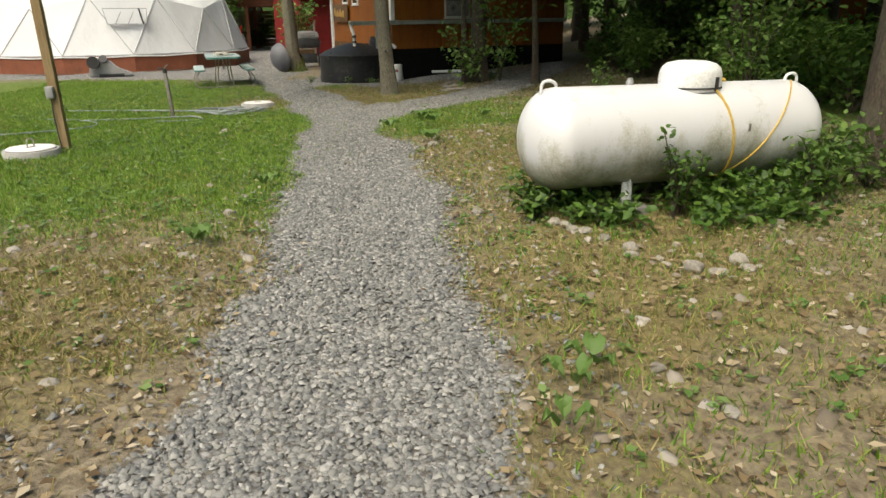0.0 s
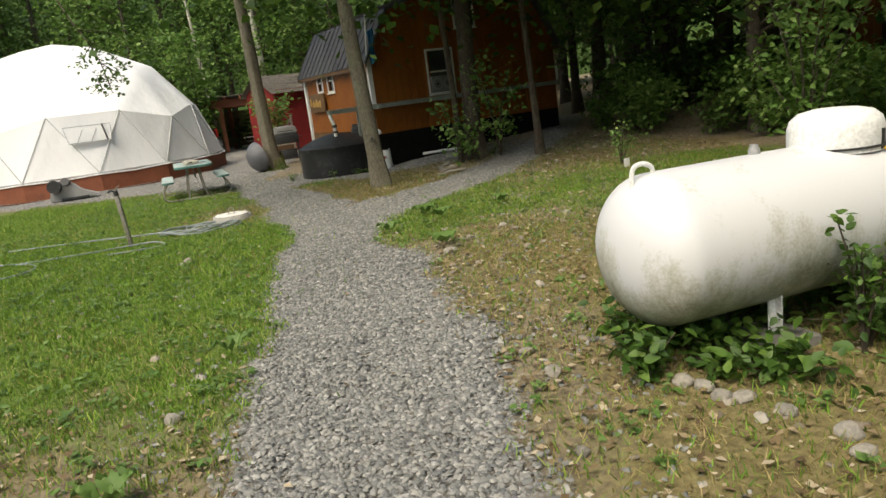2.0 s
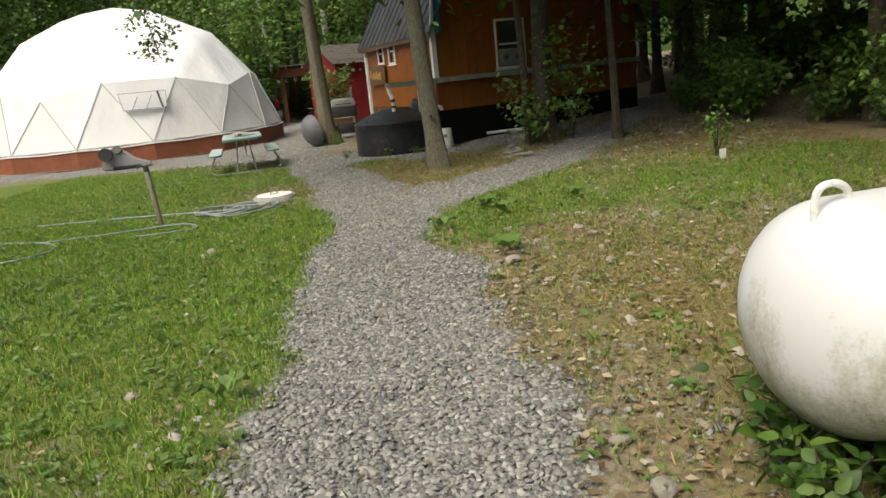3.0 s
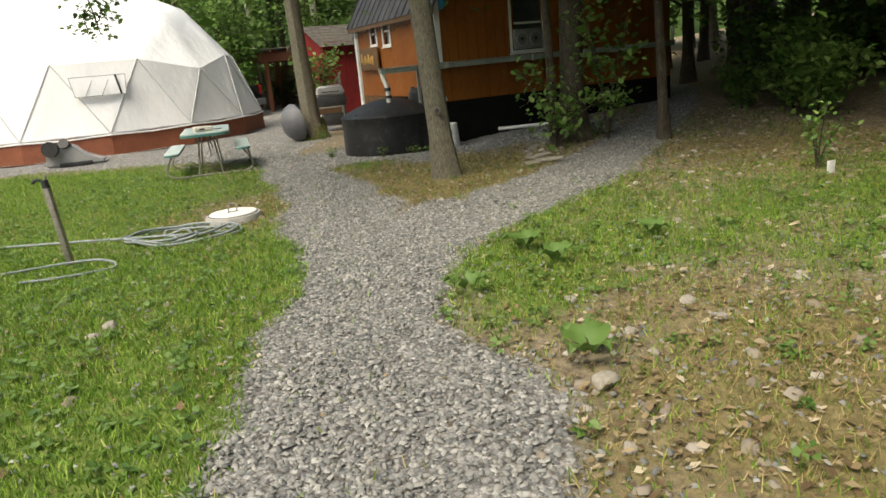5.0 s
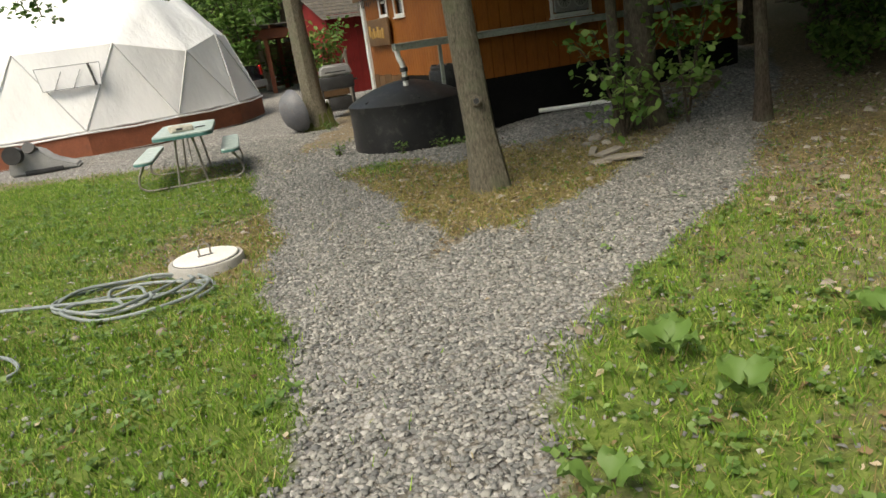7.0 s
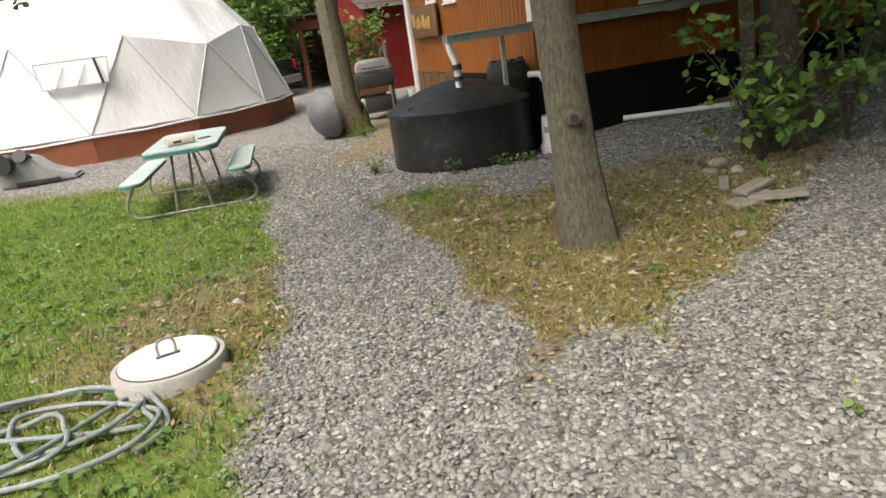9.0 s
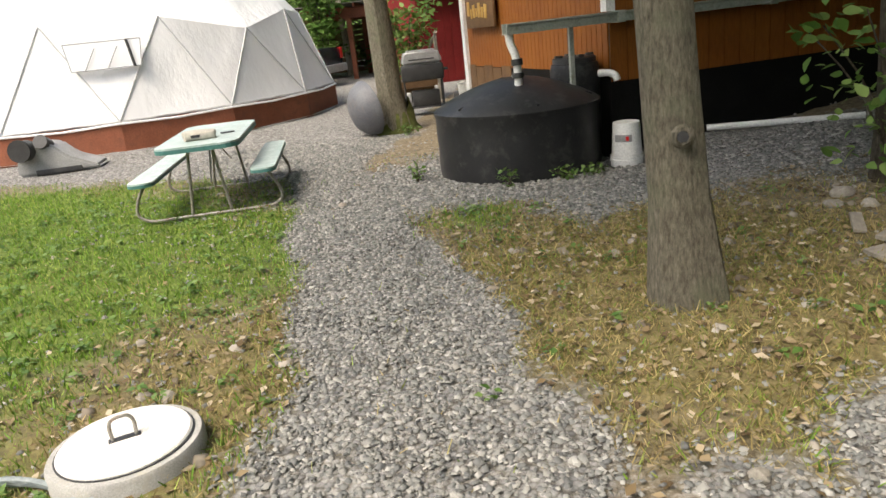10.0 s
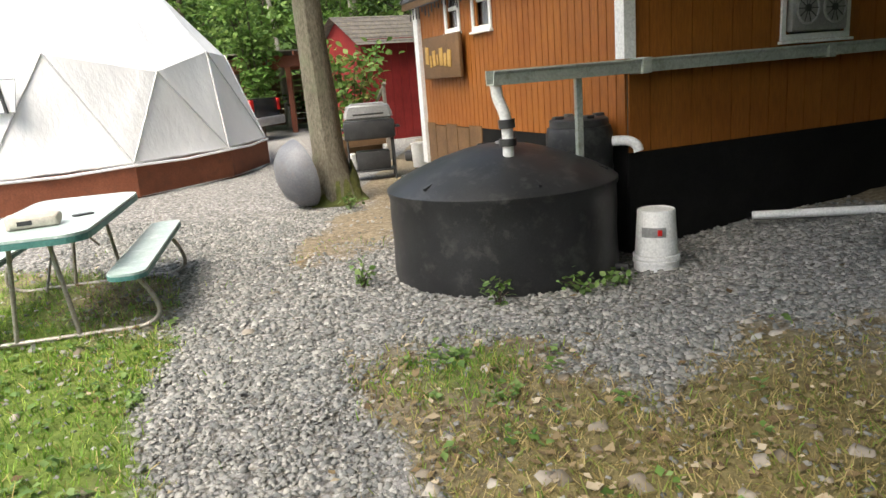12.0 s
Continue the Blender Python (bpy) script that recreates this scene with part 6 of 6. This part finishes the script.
# ---- the yard beyond ----


def plank_wall(parent, x0, x1, y, z0, z1, mat, w=0.22, name="board"):
    n = max(1, int((x1 - x0) / w))
    w = (x1 - x0) / n
    for i in range(n):
        part(name, bm_box(x0 + i * w + 0.004, y - 0.015, z0, x0 + (i + 1) * w - 0.004, y + 0.015, z1), mat, parent, smooth=False)


def red_shed():
    t = thing("red_shed", pose(-5.1, 31.9, float(gz(-5.1, 32)), 0, 0, 34), "dark red wooden shed with a weathered shingle roof", "shed")
    plank_wall(t, 0, 3.6, 0, -0.1, 2.35, M_SIDING_RED)
    side = part("side_wall", bmesh.new(), M_SIDING_RED, t)
    bm = prism(bmesh.new(), [(0, -0.1), (2.6, -0.1), (2.6, 2.3), (1.3, 2.92), (0, 2.3)], 0.06, pose(0, 0, 0, 0, 0, 90))
    bm.to_mesh(side.data)
    bm.free()
    part("back_wall", bm_box(0, 2.55, -0.1, 3.6, 2.6, 2.3), M_SIDING_RED, t, smooth=False)
    for y0, z0, y1, z1 in ((-0.25, 2.22, 1.3, 2.98), (2.85, 2.22, 1.3, 2.98)):
        bm = bmesh.new()
        v = [bm.verts.new(p) for p in ((-0.25, y0, z0), (3.8, y0, z0), (3.8, y1, z1), (-0.25, y1, z1))]
        f = bm.faces.new(v)
        bmesh.ops.solidify(bm, geom=[f], thickness=0.06)
        roof = part("roof_slope", bm, M_SHINGLE, t, smooth=False)
        for k in range(7):
            a = (k + 0.5) / 7
            part("shingle_course", bm_box(-0.26, -0.01, -0.012, 3.81, 0.01, 0.012, m=pose(0, y0 + (y1 - y0) * a, z0 + (z1 - z0) * a + 0.005)), M_SHINGLE, roof, smooth=False)
    part("trim", bm_box(-0.03, -0.04, -0.1, 0.08, -0.016, 2.3, bevel=0.004), M_SIDING_RED, t, smooth=False)


red_shed()


def steps():
    t = thing("porch_steps", pose(-4.55, 28.6, -0.05, 0, 0, 205), "short wooden porch steps with a pale handrail", "steps")
    for k in range(3):
        part("tread", bm_box(-0.1 - 0.0, 0.28 * k, 0.17 * (k + 1) - 0.03, 0.8, 0.28 * k + 0.3, 0.17 * (k + 1), bevel=0.006), M_BOARD, t, smooth=False)
        part("riser", bm_box(-0.08, 0.28 * k + 0.27, 0.17 * k, 0.78, 0.28 * k + 0.29, 0.17 * (k + 1) - 0.03), M_SIGN, t, smooth=False)
    for x in (-0.12,):
        part("handrail", bm_tube([(x, -0.1, 0.85), (x, 0.95, 1.4)], 0.03, 8), M_BOARD, t, "pale grey handrail")
        for y, z in ((0.0, 0.9), (0.85, 1.35)):
            part("post", bm_box(x - 0.03, y - 0.03, 0, x + 0.03, y + 0.03, z, bevel=0.005), M_BOARD, t, smooth=False)


steps()


def carport():
    t = thing("carport", pose(-13.2, 37.3, 0, 0, 0, 6), "red-brown timber carport with open bays", "carport")
    for k in range(5):
        part("post", bm_box(2.3 * k - 0.08, -0.08, -0.2, 2.3 * k + 0.08, 0.08, 2.2, bevel=0.01), M_PLY, t, smooth=False)
        part("post", bm_box(2.3 * k - 0.08, 3.4, -0.2, 2.3 * k + 0.08, 3.56, 2.2, bevel=0.01), M_PLY, t, smooth=False)
    part("beam", bm_box(-0.3, -0.1, 2.05, 9.6, 0.1, 2.4, bevel=0.01), M_PLY, t, smooth=False)
    part("beam", bm_box(-0.3, 3.4, 2.05, 9.6, 3.6, 2.4, bevel=0.01), M_PLY, t, smooth=False)
    for k in range(14):
        part("rafter", bm_box(0.7 * k - 0.03, -0.5, 2.405, 0.7 * k + 0.03, 4.0, 2.52), M_PLY, t, smooth=False)
    part("roof", bm_box(-0.4, -0.5, 2.525, 9.7, 4.0, 2.56), M_SHINGLE, t, smooth=False)
    for k in range(9):
        part("back_board", bm_box(-0.2, 3.62, 0.1 + 0.2 * k, 9.6, 3.64, 0.28 + 0.2 * k), M_SIGN, t, smooth=False)


carport()


def pickup():
    """A parked truck: rear to the yard."""
    t = thing("pickup_truck", pose(-8.7, 35.3, 0.0, 0, 0, 172), "dark grey parked pickup truck with red tail lamps", "truck")
    out = [(0.0, 0.45), (0.0, 1.18), (1.75, 1.2), (1.8, 1.75), (2.05, 1.88), (3.2, 1.88), (3.75, 1.3), (5.2, 1.2), (5.35, 0.9), (5.35, 0.45), (4.75, 0.42), (4.6, 0.75), (4.3, 0.86), (4.0, 0.75), (3.85, 0.42), (1.75, 0.42), (1.6, 0.75), (1.3, 0.86), (1.0, 0.75), (0.85, 0.42)]
    bm = prism(bmesh.new(), out, 1.85, pose(0, -0.925, 0))
    bmesh.ops.bevel(bm, geom=bm.edges, offset=0.035, segments=2, affect="EDGES")
    part("body", bm, M_CAR, t)
    part("bumper", bm_box(-0.16, -0.9, 0.42, 0.02, 0.9, 0.66, bevel=0.04), M_SILVER, t, "dull chrome bumper")
    for s in (-1, 1):
        part("tail_lamp", bm_box(-0.03, s * 0.84 - 0.09, 0.82, 0.1, s * 0.84 + 0.09, 1.16, bevel=0.02), M_REDLAMP, t, "red tail lamp")
        part("side_glass", bm_box(2.05, s * 0.915 - 0.012, 1.25, 3.2, s * 0.915 + 0.016, 1.75, bevel=0.01), M_GLASS, t)
        for x in (1.3, 4.3):
            wh = part("wheel", lathe(bmesh.new(), [(0.2, -0.11), (0.36, -0.11), (0.385, -0.08), (0.385, 0.08), (0.36, 0.11), (0.2, 0.11)], 28, pose(x, s * 0.82, 0.385, 90, 0, 0)), M_RUBBER, t)
            part("rim", lathe(bmesh.new(), [(0, -0.06), (0.2, -0.09), (0.2, 0.09), (0, 0.06)], 20, pose(x, s * 0.82, 0.385, 90, 0, 0)), M_SILVER, wh)
    part("tailgate", bm_box(-0.012, -0.72, 0.68, 0.01, 0.72, 1.15, bevel=0.008), M_CAR, t)


pickup()


def far_cabin():
    t = thing("far_cabin", pose(10.6, 22.6, float(gz(11, 23)) - 0.4, 0, 0, -18), "orange wooden cabin among the trees", "cabin")
    plank_wall(t, 0, 4.5, 0, 0.3, 3.2, M_SIDING)
    part("base", bm_box(0.02, 0.016, -0.6, 4.48, 3.0, 0.3), M_BLACKFILM, t, smooth=False)
    part("core", bm_box(0.02, 0.016, 0.3, 4.48, 3.0, 3.2), M_SIDING, t, smooth=False)
    part("roof", prism(bmesh.new(), [(-0.3, 3.1), (2.25, 4.4), (4.8, 3.1), (4.8, 3.2), (2.25, 4.52), (-0.3, 3.2)], 3.6, pose(0, -0.3, 0)), M_ROOF, t, smooth=False)


far_cabin()

for i, (x, y, h, w, n) in enumerate([(-2.15, 19.38, 0.16, 0.14, 60), (-1.62, 19.55, 0.12, 0.2, 70), (-3.12, 19.95, 0.18, 0.12, 60), (-1.35, 19.7, 0.1, 0.15, 50), (-3.8, 22.9, 0.14, 0.2, 60), (1.25, 18.5, 0.25, 0.25, 90), (0.95, 18.45, 0.2, 0.2, 80)]):
    shrub(at(x, y), 120 + i, h, w, n, 0.05, M_WEED, "small green weed tuft sprouting from the gravel", name="weed_clump", category="weeds", stems=5, group="weeds in the gravel")
